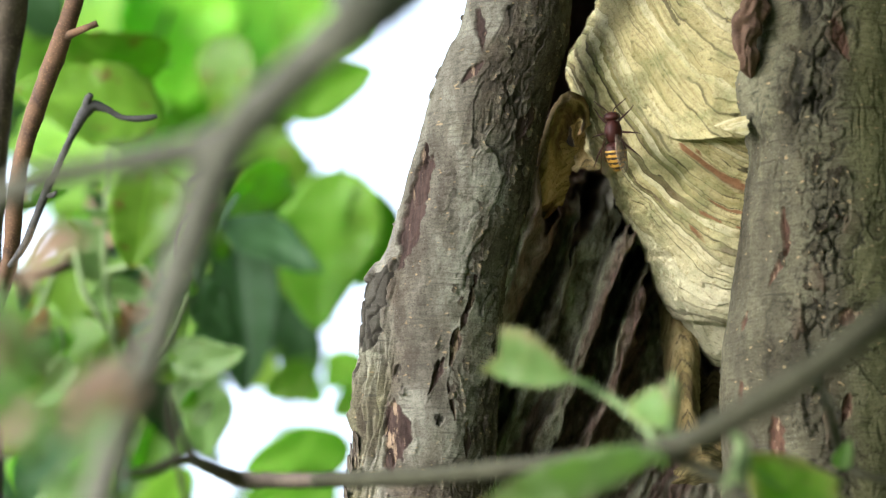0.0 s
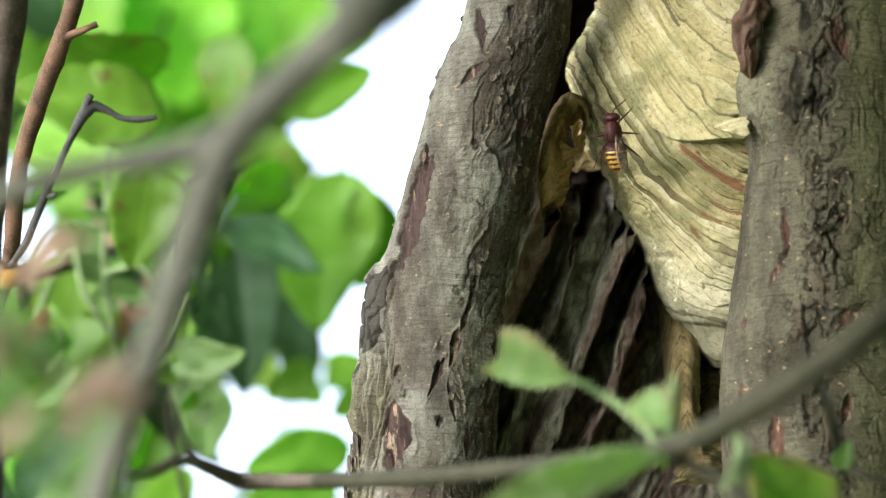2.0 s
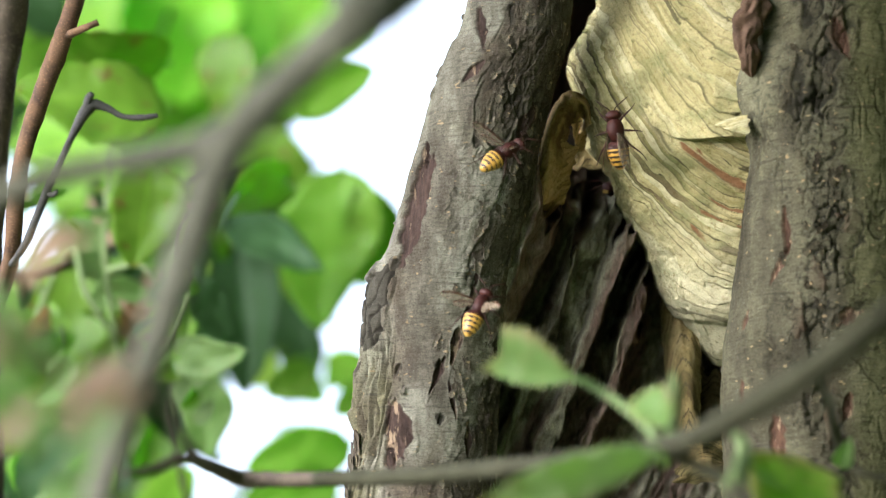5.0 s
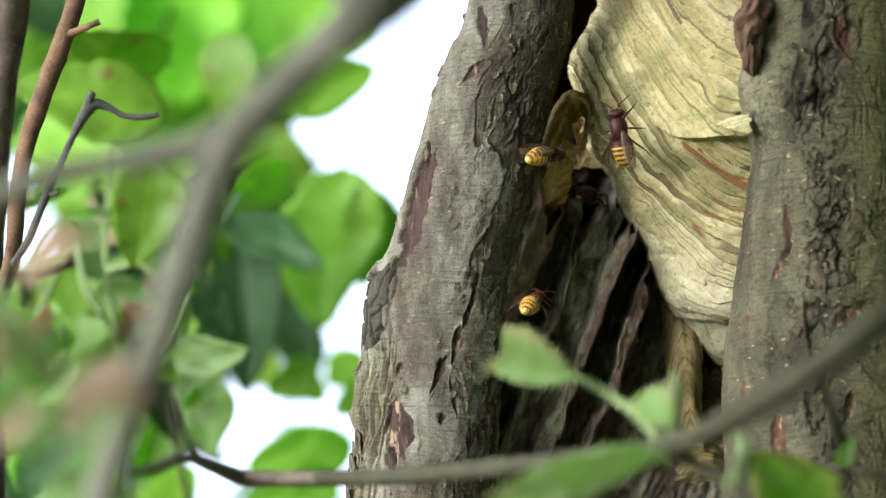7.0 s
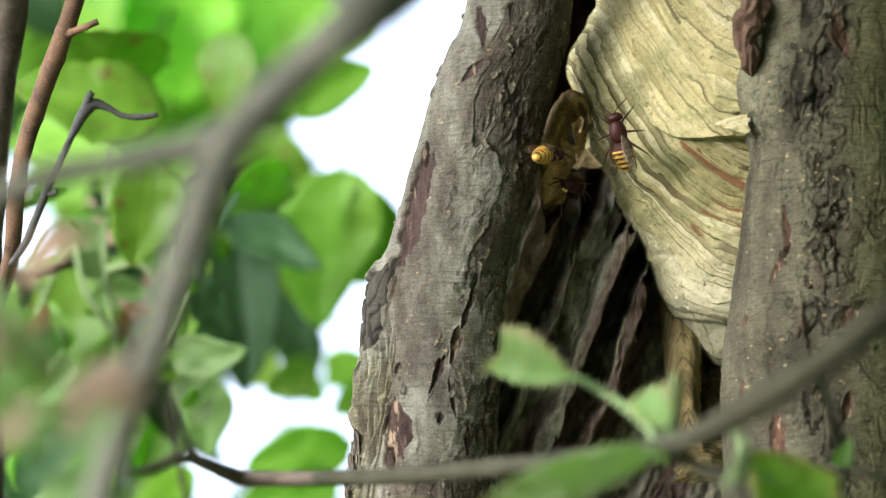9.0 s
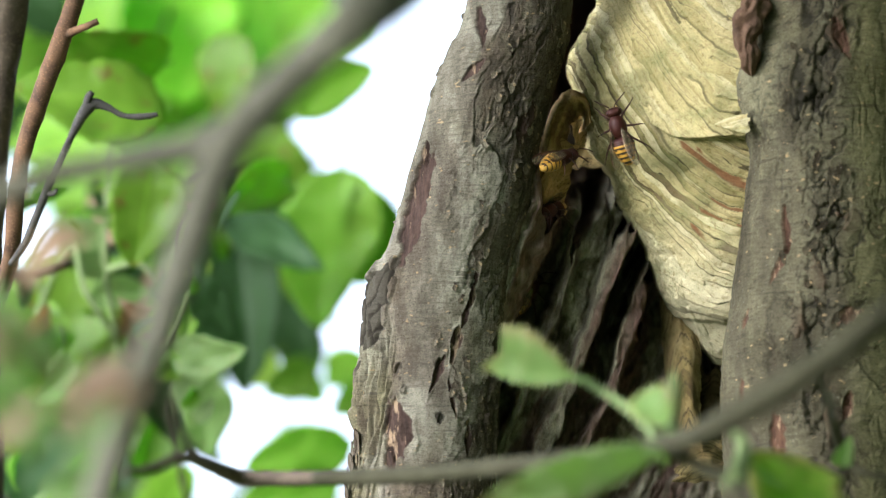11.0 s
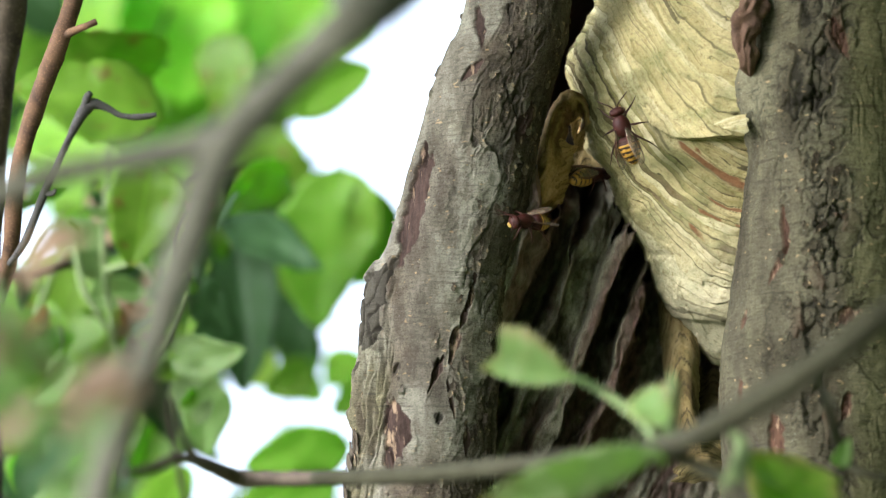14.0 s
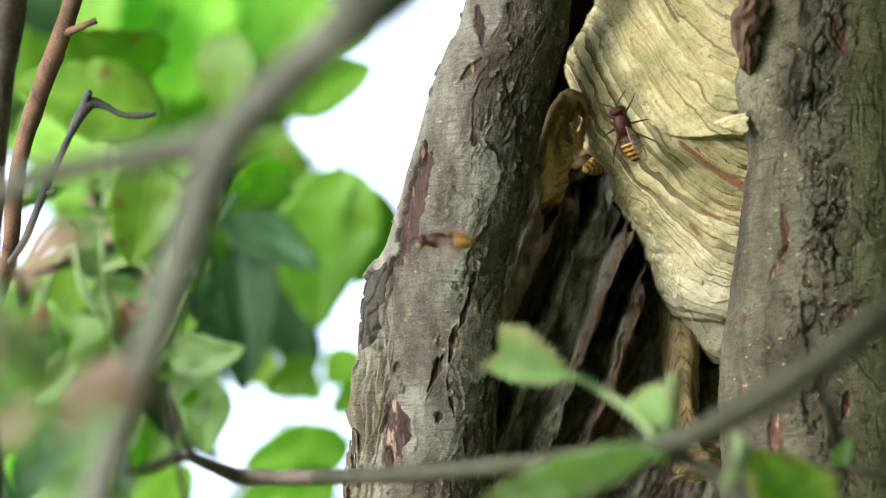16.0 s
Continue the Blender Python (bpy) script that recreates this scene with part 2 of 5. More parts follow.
LEAF_BROAD = leaf_material("broad green leaf with a dry rim", (0.17, 0.31, 0.02), (0.23, 0.40, 0.035), spots=0.2, dry=0.5, through_colour=(1.1, 1.25, 0.5))
LEAF_TAN = leaf_material("withered tan leaf", (0.32, 0.23, 0.15), (0.44, 0.34, 0.24), spots=0.2, gloss=0.85, through_colour=(1.0, 0.9, 0.7))


def paper_material(name, dull, stain=0.7):
    """Overlapping scallops of chewed wood in creams, olives, tans and rust; dull dims old, dusty paper and sheets in
    shade.
    """
    m, b = material(name)
    band, run = attribute(m, "band"), attribute(m, "run")
    vec = node(m, "ShaderNodeCombineXYZ", X=band, Y=run).outputs["Vector"]
    wobble = node(m, "ShaderNodeTexNoise", Vector=coords(m), Scale=70.0, Detail=3.0).outputs["Color"]
    vec = mix(m, 0.0035, vec, wobble, "LINEAR_LIGHT")
    stretch = node(m, "ShaderNodeMapping", Vector=vec, Scale=(1, 0.22, 1)).outputs["Vector"]
    col = ramp(m, attribute(m, "tint"), [(0.0, (0.27, 0.21, 0.115)), (0.16, (0.42, 0.385, 0.18)), (0.34, (0.60, 0.52, 0.27)), (0.52, (0.76, 0.66, 0.37)), (0.7, (0.84, 0.735, 0.43)), (0.86, (0.70, 0.63, 0.36)), (1.0, (0.95, 0.86, 0.58))])
    soft = noise_of(m, stretch, 210, 3, 0.6)
    col = mix(m, 1.0, col, ramp(m, soft, [(0.3, (0.72, 0.70, 0.60)), (0.5, (1.0, 1.0, 1.0)), (0.7, (1.14, 1.13, 1.1))]), "MULTIPLY")
    olive = ramp(m, noise_of(m, coords(m, (1, 1, 1.6)), 55, 5, 0.65), [(0.46, (0,)), (0.66, (stain,))])
    col = mix(m, olive, col, (0.37, 0.38, 0.18))
    # light on the lower nest, put into the paper colour
    col = mix(m, attribute(m, "tip_light"), col, mix(m, 0.62, col, (0.98, 0.92, 0.73)))
    col = mix(m, attribute(m, "rust"), col, (0.34, 0.175, 0.085))
    streak = noise_of(m, stretch, 520, 3, 0.6)
    col = mix(m, ramp(m, streak, [(0.30, (0.55,)), (0.37, (0.0,))]), col, (0.24, 0.19, 0.1))
    col = mix(m, attribute(m, "line"), col, (0.125, 0.105, 0.06))
    blot = noise_of(m, coords(m), 420, 5, 0.7)
    col = mix(m, 1.0, col, ramp(m, blot, [(0.32, (0.66, 0.62, 0.5)), (0.47, (1.0, 1.0, 1.0)), (0.68, (1.12, 1.1, 1.04))]), "MULTIPLY")
    pulp = noise_of(m, coords(m), 1500, 3, 0.7)
    col = mix(m, 1.0, col, ramp(m, pulp, [(0.3, (0.84, 0.82, 0.77)), (0.52, (1.0, 1.0, 1.0)), (0.75, (1.08, 1.08, 1.06))]), "MULTIPLY")
    col = mix(m, 1.0, col, dull, "MULTIPLY")
    join(m, col, b, "Base Color")
    b.inputs["Roughness"].default_value = 0.9
    b.inputs["Specular IOR Level"].default_value = 0.15
    bump(m, b, mix(m, 0.6, streak, blot), 0.8, 0.0009)
    return m


PAPER = paper_material("hornet paper", (0.455, 0.443, 0.395))
PAPER_DARK = paper_material("brown decayed hornet paper", (0.31, 0.265, 0.215))
# shade of the nest's inside, put in as a near-black paper colour
MOUTH_SHADE = paper_material("black shade in the nest mouth", (0.014, 0.011, 0.010))
# shaded copy of the paper: the dimming is in the colour
PAPER_SHADED = paper_material("hornet paper dimmed for shade", (0.10, 0.08, 0.062))
PAPER_OLD = paper_material("old dusty hornet paper", (0.54, 0.40, 0.31), 0.1)


def plain(name, a, c, scale, rough, gloss=0.4, metal=0.0):
    m, b = material(name)
    col = mix(m, noise_of(m, coords(m), scale, 3), a, c)
    join(m, col, b, "Base Color")
    b.inputs["Roughness"].default_value = rough
    b.inputs["Specular IOR Level"].default_value = gloss
    return m


HOLLOW = bark_material("weathered hollow wood", (0.30, 0.275, 0.20), (0.13, 0.108, 0.082), (0.13, 0.078, 0.062), (0.14, 0.132, 0.08), True)
CHITIN = plain("red brown chitin", (0.015, 0.004, 0.0035), (0.052, 0.011, 0.006), 500, 0.55, 0.2)
CHITIN_DARK = plain("dark chitin", (0.012, 0.006, 0.005), (0.03, 0.012, 0.008), 400, 0.3)
YELLOW = plain("yellow chitin", (0.38, 0.205, 0.028), (0.47, 0.265, 0.04), 500, 0.45)
VEIN = plain("dark wing vein", (0.07, 0.026, 0.014), (0.11, 0.045, 0.022), 300, 0.4)
FACE = plain("yellow face chitin", (0.40, 0.26, 0.05), (0.48, 0.33, 0.08), 500, 0.5)
LEG = plain("leg chitin", (0.022, 0.008, 0.006), (0.05, 0.017, 0.010), 300, 0.6, 0.2)
EYE = plain("dark compound eye", (0.02, 0.006, 0.005), (0.035, 0.01, 0.008), 300, 0.15)
WING, wing_b = material("amber wing membrane")
wing_b.inputs["Base Color"].default_value = (0.34, 0.25, 0.17, 1)
wing_b.inputs["Roughness"].default_value = 0.35
wing_b.inputs["Specular IOR Level"].default_value = 0.25
wing_b.inputs["Alpha"].default_value = 0.3
GRASS = plain("meadow grass", (0.05, 0.085, 0.02), (0.10, 0.13, 0.04), 3, 0.95)
HEDGE = plain("hedge foliage", (0.02, 0.035, 0.01), (0.06, 0.09, 0.025), 25, 0.8)
SILK = plain("spider silk", (0.5, 0.5, 0.5), (0.6, 0.6, 0.6), 50, 0.4)

# ---- the ground ----
side = np.concatenate([-np.geomspace(2500, 2, 24), np.linspace(-1.8, 1.8, 13), np.geomspace(2, 2500, 24)])
gx, gy = np.meshgrid(side, side + 2.0)
ground_points = np.stack([gx, gy, 0.02 * fbm(gx * 1.3, gy * 1.3, 0, 3, 5) * (np.hypot(gx, gy) < 60)], axis=-1)
ground = new("ground", grid_mesh("ground", ground_points))
ground.data.materials.append(GRASS)
tagged(ground, "green meadow grass under the apple tree", "ground", kind="structure")

# unseen tall hedge behind the watcher and along one side, added to block skylight
run = np.linspace(0, 1, 160)[:, None]
ring = np.linspace(0, 2 * math.pi, 40, endpoint=False)[None]
hx = np.where(run < 0.55, -0.3 + 5.0 * run, 2.45)
hy = np.where(run < 0.55, -2.2, -2.2 + (run - 0.55) * 16)
thick = 0.7 * np.sign(np.cos(ring)) * np.abs(np.cos(ring)) ** 0.5
high = 2.25 + 2.25 * np.sign(np.sin(ring)) * np.abs(np.sin(ring)) ** 0.4
bulge = 0.35 * fbm(hx * 1.6 + hy * 1.6, high * 1.6, thick, 4, 91)
hedge_points = np.stack([hx + (thick + bulge) * (run >= 0.55), hy - (thick + bulge) * (run < 0.55), high + bulge * 0.6 + 0 * run], axis=-1)
hedge = new("hedge", grid_mesh("hedge", hedge_points, wrap=True, cap=True))
hedge.data.materials.append(HEDGE)
tagged(hedge, "unseen tall dark green hedge added to block skylight", "hedge", kind="structure")

# ---- the hollow tree ----
tree = new("apple_tree")
tree.location = (0.085, 2.1, 0)
tagged(tree, "old grey apple tree with a split hollow trunk", "tree")
TREE_INVERSE = Matrix.Translation((-0.085, -2.1, 0))


def tree_part(name, data, mat, label=""):
    ob = part(name, data, mat, tree, label)
    ob.matrix_parent_inverse = TREE_INVERSE
    return ob


def limb_mesh(name, rows, depth, nz, nu, seed, roughness, patches, ridges=None, age=1.0, tone_drop=None):
    """A limb as horizontal rings. rows: x, y, z of the axis and the radius, from top to foot. depth: thickness front to back against width.
    Returns the mesh; bark plates, cracks and worn patches are shaped into it. patches: x, z, half width, half height, lean in degrees, depth."""
    dense = along(rows, 4000)
    z_all = dense[:, 2]
    fine_hi, fine_lo = 2.06, 1.745
    zs = np.concatenate([np.linspace(z_all[0], fine_hi, 40, endpoint=False), np.linspace(fine_hi, fine_lo, nz), np.linspace(fine_lo, z_all[-1], 40)[1:]])
    order = np.argsort(z_all)
    cx, cy, r = (np.interp(zs, z_all[order], dense[order, c]) for c in (0, 1, 3))
    n_back = nu // 5
    th = np.concatenate([np.linspace(-1.85, 1.85, nu), np.linspace(1.85, 2 * math.pi - 1.85, n_back + 2)[1:-1]])
    th, zz = np.meshgrid(th, zs)
    cx, cy, r = cx[:, None], cy[:, None], r[:, None]
    s = th * 0.03
    lump = fbm(np.sin(th) * 1.6, np.cos(th) * 1.6, zz * 22, 3, seed)
    rr = r * (1 + 0.03 * lump)
    px = cx + rr * np.sin(th)
    wx = s + 0.004 * fbm(s * 120, zz * 120, 0, 3, seed + 3)
    wz = zz + 0.008 * fbm(s * 90, zz * 60, 3, 3, seed + 4)
    rough = roughness(px, zz) * (0.75 + 0.5 * fbm(s * 60, zz * 30, 1, 2, seed + 30))
    rough = np.clip(rough, 0, 1.3)
    # flaking skin: three layers of torn plates over one another, each with a lifted rim and a dark gap round it
    out, crack, tone = 0, 0, 0.5
    for fx, fz, at, high, salt in ((34, 17, 0.02, 0.0009, 41), (80, 48, 0.06, 0.0006, 47), (200, 140, 0.10, 0.0003, 53)):
        q = fbm(wx * fx, wz * fz, 0.3, 5, seed + salt) - at + 0.42 * (1 - np.clip(rough, 0, 1))
        body = step(0.0, 0.025, q)
        rim = body * (1 - step(0.03, 0.14, q))
        gap = step(-0.05, -0.012, q) * (1 - body)
        flaky = step(0.3, 0.6, rough)
        gap = gap * flaky
        out = out + rough * high * (body + 0.5 * rim - 0.5 * gap)
        crack = np.maximum(crack, gap * rough)
        tone = tone + (0.10 * (body - 0.5) + 0.06 * rim) * np.clip(rough, 0, 1)
    split = 1 - step(0.0, 0.045, np.abs(fbm(wx * 110, wz * 14, 4, 4, seed + 51)) + 0.04 * (1 - rough))
    split = split * step(0.4, 0.75, rough)
    crack = np.maximum(crack, 0.8 * split * rough)
    crack2 = crack
    out = out - 0.0013 * split * rough
    out = out + 0.00035 * fbm(s * 300, zz * 800, 2, 3, seed + 6) + 0.00045 * fbm(s * 130, zz * 70, 5, 4, seed + 8) + 0.0006 * rough * fbm(s * 600, zz * 500, 1, 3, seed + 9)
    worn, green = np.zeros_like(out), np.zeros_like(out)
    for ax, az, hw, hh, lean, deep in patches:
        c_l, s_l = math.cos(radians(lean)), math.sin(radians(lean))
        a = ((px - ax) * c_l + (zz - az) * s_l) / hw
        b = (-(px - ax) * s_l + (zz - az) * c_l) / hh
        q = np.maximum(np.hypot(a, b), np.abs(a) + 0.75 * np.abs(b)) + 0.6 * fbm(px * 260, zz * 170, seed, 4, seed + 11)
        inside = (1 - step(0.86, 1.0, q)) * (np.cos(th) > -0.2)
        rim = step(0.8, 1.0, q) * (1 - step(1.0, 1.3, q)) * (np.cos(th) > -0.2)
        out = out - deep * inside * (np.clip(0.9 - 0.7 * a, 0.15, 1.7) + 0.35 * fbm(px * 700, zz * 160, 1, 3, seed + 12)) + 0.35 * abs(deep) * rim * (a < 0.3)
        worn = np.maximum(worn, inside)
    if ridges is not None:
        more, raw, cut, green = ridges(px, zz, th, seed)
        out = out + more
        crack = np.maximum(crack, cut)
        crack2 = crack
        worn = np.maximum(worn, raw)
    rr = rr + out
    v = np.stack([cx + rr * np.sin(th), cy - depth * rr * np.cos(th), zz + 0 * th], axis=-1)
    mesh = grid_mesh(name, v[::-1], wrap=True, cap=True)
    channel(mesh, "worn", np.clip(worn, 0, 1)[::-1])
    channel(mesh, "crack", np.clip(np.maximum(crack, 0.6 * crack2) * (1 - worn), 0, 1)[::-1])
    # tone shift that puts shade, or an offset to it, into the colour
    if tone_drop is not None:
        tone = tone - tone_drop(px, zz)
    channel(mesh, "tone", np.clip(tone, 0, 1)[::-1])
    channel(mesh, "moss", np.clip(green, 0, 1)[::-1])
    # brown scaly bark; towards the hollow it also carries shade in the colour
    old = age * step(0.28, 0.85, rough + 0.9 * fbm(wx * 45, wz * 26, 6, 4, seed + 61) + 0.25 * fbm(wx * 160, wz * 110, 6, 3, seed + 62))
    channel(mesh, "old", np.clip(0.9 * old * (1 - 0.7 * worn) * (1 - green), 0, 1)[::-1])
    return mesh


def axis(point, radius):
    return (*point, radius)


left_rows = [axis((0.0871, 1.8266, 2.6705), 0.014873), axis((0.0543, 1.9364, 2.1536), 0.021814), axis((0.0335, 1.9626, 2.0306), 0.023053), axis((0.0279, 1.9673, 2.0084), 0.02578), axis((0.0211, 1.9715, 1.9888), 0.026276),
             axis((0.0153, 1.9762, 1.9666), 0.027019), axis((0.0088, 1.9819, 1.9395), 0.028259), axis((0.0015, 1.9872, 1.9149), 0.028011), axis((-0.003, 1.9919, 1.8928), 0.028754), axis((-0.0045, 1.996, 1.8731), 0.029002),
             axis((-0.0073, 2.0023, 1.8436), 0.029994), axis((-0.0106, 2.0087, 1.8135), 0.032225), axis((-0.0174, 2.0201, 1.7599), 0.037), axis((-0.0185, 2.033, 1.70), 0.0415), axis((-0.0172, 2.06, 1.60), 0.047), axis((-0.012, 2.095, 1.46), 0.053), axis((-0.0061, 2.1404, 1.2902), 0.059492)]


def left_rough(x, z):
    """Smooth grey skin in the middle, broken plates above and on the shaded flank; also drives the brown that carries
    shade.
    """
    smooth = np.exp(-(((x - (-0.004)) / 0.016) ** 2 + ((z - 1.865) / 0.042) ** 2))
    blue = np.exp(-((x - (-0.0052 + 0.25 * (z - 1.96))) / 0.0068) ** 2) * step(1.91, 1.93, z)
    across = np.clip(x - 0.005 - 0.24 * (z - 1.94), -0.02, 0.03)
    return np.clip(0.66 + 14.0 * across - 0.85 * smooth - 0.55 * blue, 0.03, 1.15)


def left_ridges(x, z, th, seed):
    """Long yellowish folds down the outer flank, and scaly bark that stands off the edge."""
    flank = step(-0.5, -0.8, th) * step(1.895, 1.865, z)
    wave = th * 8 + 3.4 * fbm(th * 3, z * 16, 0, 4, seed + 20)
    folds = 1 - 2 * np.abs(wave - np.floor(wave) - 0.5)
    cut = flank * (1 - step(0.03, 0.16, folds)) * np.clip(0.4 + 2 * fbm(th * 4, z * 45, 6, 2, seed + 25), 0, 1)
    lift = flank * (0.0034 * folds - 0.0035 - 0.0022 * cut + 0.002 * fbm(th * 8, z * 60, 2, 3, seed + 21))
    scale_zone = step(-0.9, -1.25, th) * step(1.835, 1.85, z) * step(1.925, 1.905, z)
    lift = lift + scale_zone * (0.0042 + 0.003 * fbm(th * 5, z * 90, 4, 3, seed + 22))
    zone = step(0.0, 0.06, np.minimum(step(-0.7, -0.95, th), np.minimum(step(1.866, 1.884, z), step(1.922, 1.908, z))) - 0.5 + 0.95 * fbm(th * 5, z * 90, 3, 4, seed + 24))
    scale, own = plates(th * 5.5 + 0.6 * fbm(th * 6, z * 80, 1, 3, seed + 26), z * 75 + 0.6 * fbm(th * 6, z * 80, 4, 3, seed + 28), seed + 29)
    raw = 0.2 * zone * (own > 0.6)
    lift = lift + zone * (0.0036 * (own - 0.5) - 0.0015 * (1 - step(0.03, 0.2, scale)))
    cut = np.maximum(cut, zone * (0.45 + 0.4 * (own < 0.6) + 0.3 * (1 - step(0.04, 0.2, scale))))
    return lift, raw, cut, 0.7 * flank * (0.5 + fbm(th * 6, z * 40, 1, 3, seed + 23))


left_patches = [
    (*(0.0166, 1.9357, 2.0126)[::2], 0.003222, 0.008924, 6, 0.0011), (*(-0.0127, 1.9517, 1.9354)[::2], 0.0062, 0.0300, -15, 0.0014), (*(0.0134, 1.9395, 1.9949)[::2], 0.002231, 0.007436, -50, 0.0009),
    (*(0.0055, 1.9645, 1.8773)[::2], 0.002479, 0.009915, -14, 0.0016), (*(0.0089, 1.9624, 1.887)[::2], 0.001735, 0.010411, -18, 0.0014), (*(-0.0022, 1.9673, 1.8639)[::2], 0.002231, 0.009915, -22, 0.0018),
    (*(-0.0213, 1.9722, 1.8409)[::2], 0.0085, 0.0150, 4, 0.0013), (*(-0.0233, 1.9753, 1.8264)[::2], 0.002975, 0.005949, 10, 0.0012), (*(-0.0079, 1.9471, 1.9592)[::2], 0.001983, 0.006445, -10, 0.0009),
    (*(0.0104, 1.9735, 1.8348)[::2], 0.001983, 0.008428, 0, 0.0014), (0.0123, 1.8973, 0.0014, 0.0085, -14, 0.0014), (0.0143, 1.9057, 0.0012, 0.006, -8, 0.0012), (0.0039, 1.8513, 0.0016, 0.0085, 12, 0.0015), (*(0.035, 1.9446, 1.9706)[::2], 0.004462, 0.009915, -20, 0.0007)]

def left_shade(x, z):
    """Tone lowered towards the top: shade put into the bark colour."""
    return 0.16 * step(1.915, 1.985, z + 0.02 * fbm(x * 60, z * 40, 2, 3, 19))


left_limb = tree_part("limb", limb_mesh("limb", left_rows, 0.8, 560, 330, 11, left_rough, left_patches, left_ridges, tone_drop=left_shade), BARK, "leaning grey limb with flaking plates")

right_rows = [axis((0.1924, 1.7996, 2.6532), 0.027267), axis((0.1824, 1.9078, 2.144), 0.040901), axis((0.1775, 1.9336, 2.0228), 0.039165), axis((0.175, 1.9377, 2.0034), 0.040157), axis((0.173, 1.9413, 1.9864), 0.043132),
              axis((0.1733, 1.9449, 1.9694), 0.041644), axis((0.174, 1.949, 1.95), 0.039661), axis((0.173, 1.9562, 1.9161), 0.042884), axis((0.171, 1.9624, 1.887), 0.04561), axis((0.1696, 1.9671, 1.8651), 0.047098),
              axis((0.1696, 1.9727, 1.8385), 0.047098), axis((0.17, 1.979, 1.8089), 0.047593), axis((0.17, 1.9903, 1.756), 0.049576), axis((0.17, 2.004, 1.70), 0.051), axis((0.169, 2.04, 1.60), 0.055), axis((0.168, 2.085, 1.46), 0.061), axis((0.1667, 2.1404, 1.2902), 0.069407)]


def right_rough(x, z):
    """A broken, knobbly seam runs down the limb between two smoother flanks."""
    seam = 0.163 + 0.004 * np.sin(z * 60)
    return np.clip(0.60 + 0.7 * np.exp(-((x - seam) / 0.0125) ** 2) + 0.5 * np.exp(-((x - 0.172) / 0.02) ** 2 - ((z - 1.86) / 0.03) ** 2), 0, 1.25)


def right_ridges(x, z, th, seed):
    seam = 0.163 + 0.004 * np.sin(z * 60)
    near = np.exp(-((x - seam) / 0.0075) ** 2)
    knob, own = plates(x / 0.0075 + 0.9 * fbm(x * 120, z * 80, 0, 5, seed), z / 0.0135 + 0.9 * fbm(x * 130, z * 80, 4, 5, seed + 1), seed + 40)
    near = near * np.clip(0.75 + 1.6 * fbm(x * 45, z * 38, 8, 2, seed + 3), 0.1, 1.2)
    lift = near * (0.0042 * (own - 0.55) - 0.0022 * (1 - step(0.02, 0.14, knob))) + 0.0015 * fbm(x * 70, z * 45, 2, 3, seed + 5)
    # long upright fissures on the shaded flank
    far = step(0.166, 0.178, x)
    wave = x * 210 + 4.5 * fbm(x * 60, z * 16, 2, 5, seed + 9)
    folds = 1 - 2 * np.abs(wave - np.floor(wave) - 0.5)
    gate = np.clip(-0.4 + 2.6 * fbm(x * 90, z * 30, 6, 3, seed + 10), 0, 1)
    lift = lift + far * (0.0001 * folds - 0.0008 * gate * (1 - step(0.04, 0.2, folds)))
    fissure = 0.35 * far * gate * (1 - step(0.03, 0.17, folds))
    return lift, near * (own > 0.84) * 0.6, np.maximum(fissure, 0.7 * near * (1 - step(0.01, 0.09, knob))), 0.75 * step(0.168, 0.185, x + 0.006 * fbm(x * 60, z * 40, 3, 3, seed + 7))


right_patches = [
    (*(0.1484, 1.9148, 1.9184)[::2], 0.001983, 0.011898, 3, 0.0016), (*(0.146, 1.9181, 1.903)[::2], 0.001735, 0.009915, -25, 0.0012), (*(0.1739, 1.9232, 1.8792)[::2], 0.008924, 0.004214, 25, 0.0018),
    (*(0.1443, 1.9343, 1.827)[::2], 0.004462, 0.012394, 0, 0.001), (*(0.1314, 1.9229, 1.8804)[::2], 0.001487, 0.005453, -12, 0.0009), (*(0.1739, 1.9313, 1.8412)[::2], 0.00347, 0.005949, -12, 0.0016),
    (*(0.1715, 1.8979, 1.998)[::2], 0.003966, 0.012394, 20, 0.0014), (*(0.1302, 1.9303, 1.846)[::2], 0.001487, 0.009915, 0, 0.0006)]

def right_bright(x, z):
    """A smooth, pale grey shoulder; the whole top is also brightened against the crown's shade."""
    pale = step(0.155, 0.146, x + 0.006 * fbm(x * 90, z * 40, 2, 3, 29)) * step(1.955, 1.985, z)
    return -0.22 * pale - 0.2 * step(1.93, 1.98, z)


right_limb = tree_part("limb", limb_mesh("limb", right_rows, 0.8, 520, 330, 57, right_rough, right_patches, right_ridges, age=0.25, tone_drop=right_bright), BARK_OLIVE, "upright olive grey limb with a knobbly seam")

# a broken brown stub behind the limb's shoulder
stub = tree_part("stub", tube("stub", [(0.1363, 1.9180, 2.0236), (0.1341, 1.9174, 2.0120), (0.1320, 1.9178, 2.0007), (0.1330, 1.9198, 1.9911), (0.1343, 1.9260, 1.9863)], [0.0045, 0.0062, 0.0058, 0.0046, 0.0012], 90, 60, 0.45, 83, 0.6), TWIG_BROKEN, "broken brown stub")

# the trunk's foot, below the split
foot_rows = [axis((0.0811, 2.0626, 1.7525), 0.10535), axis((0.0811, 2.0759, 1.6897), 0.111547), axis((0.0822, 2.2467, 1.0305), 0.128899), axis((0.0822, 2.4523, 0.0631), 0.158645), axis((0.0822, 2.501, -0.166), 0.198306)]
foot = along(foot_rows, 90)
th = np.linspace(0, 2 * math.pi, 120, endpoint=False)
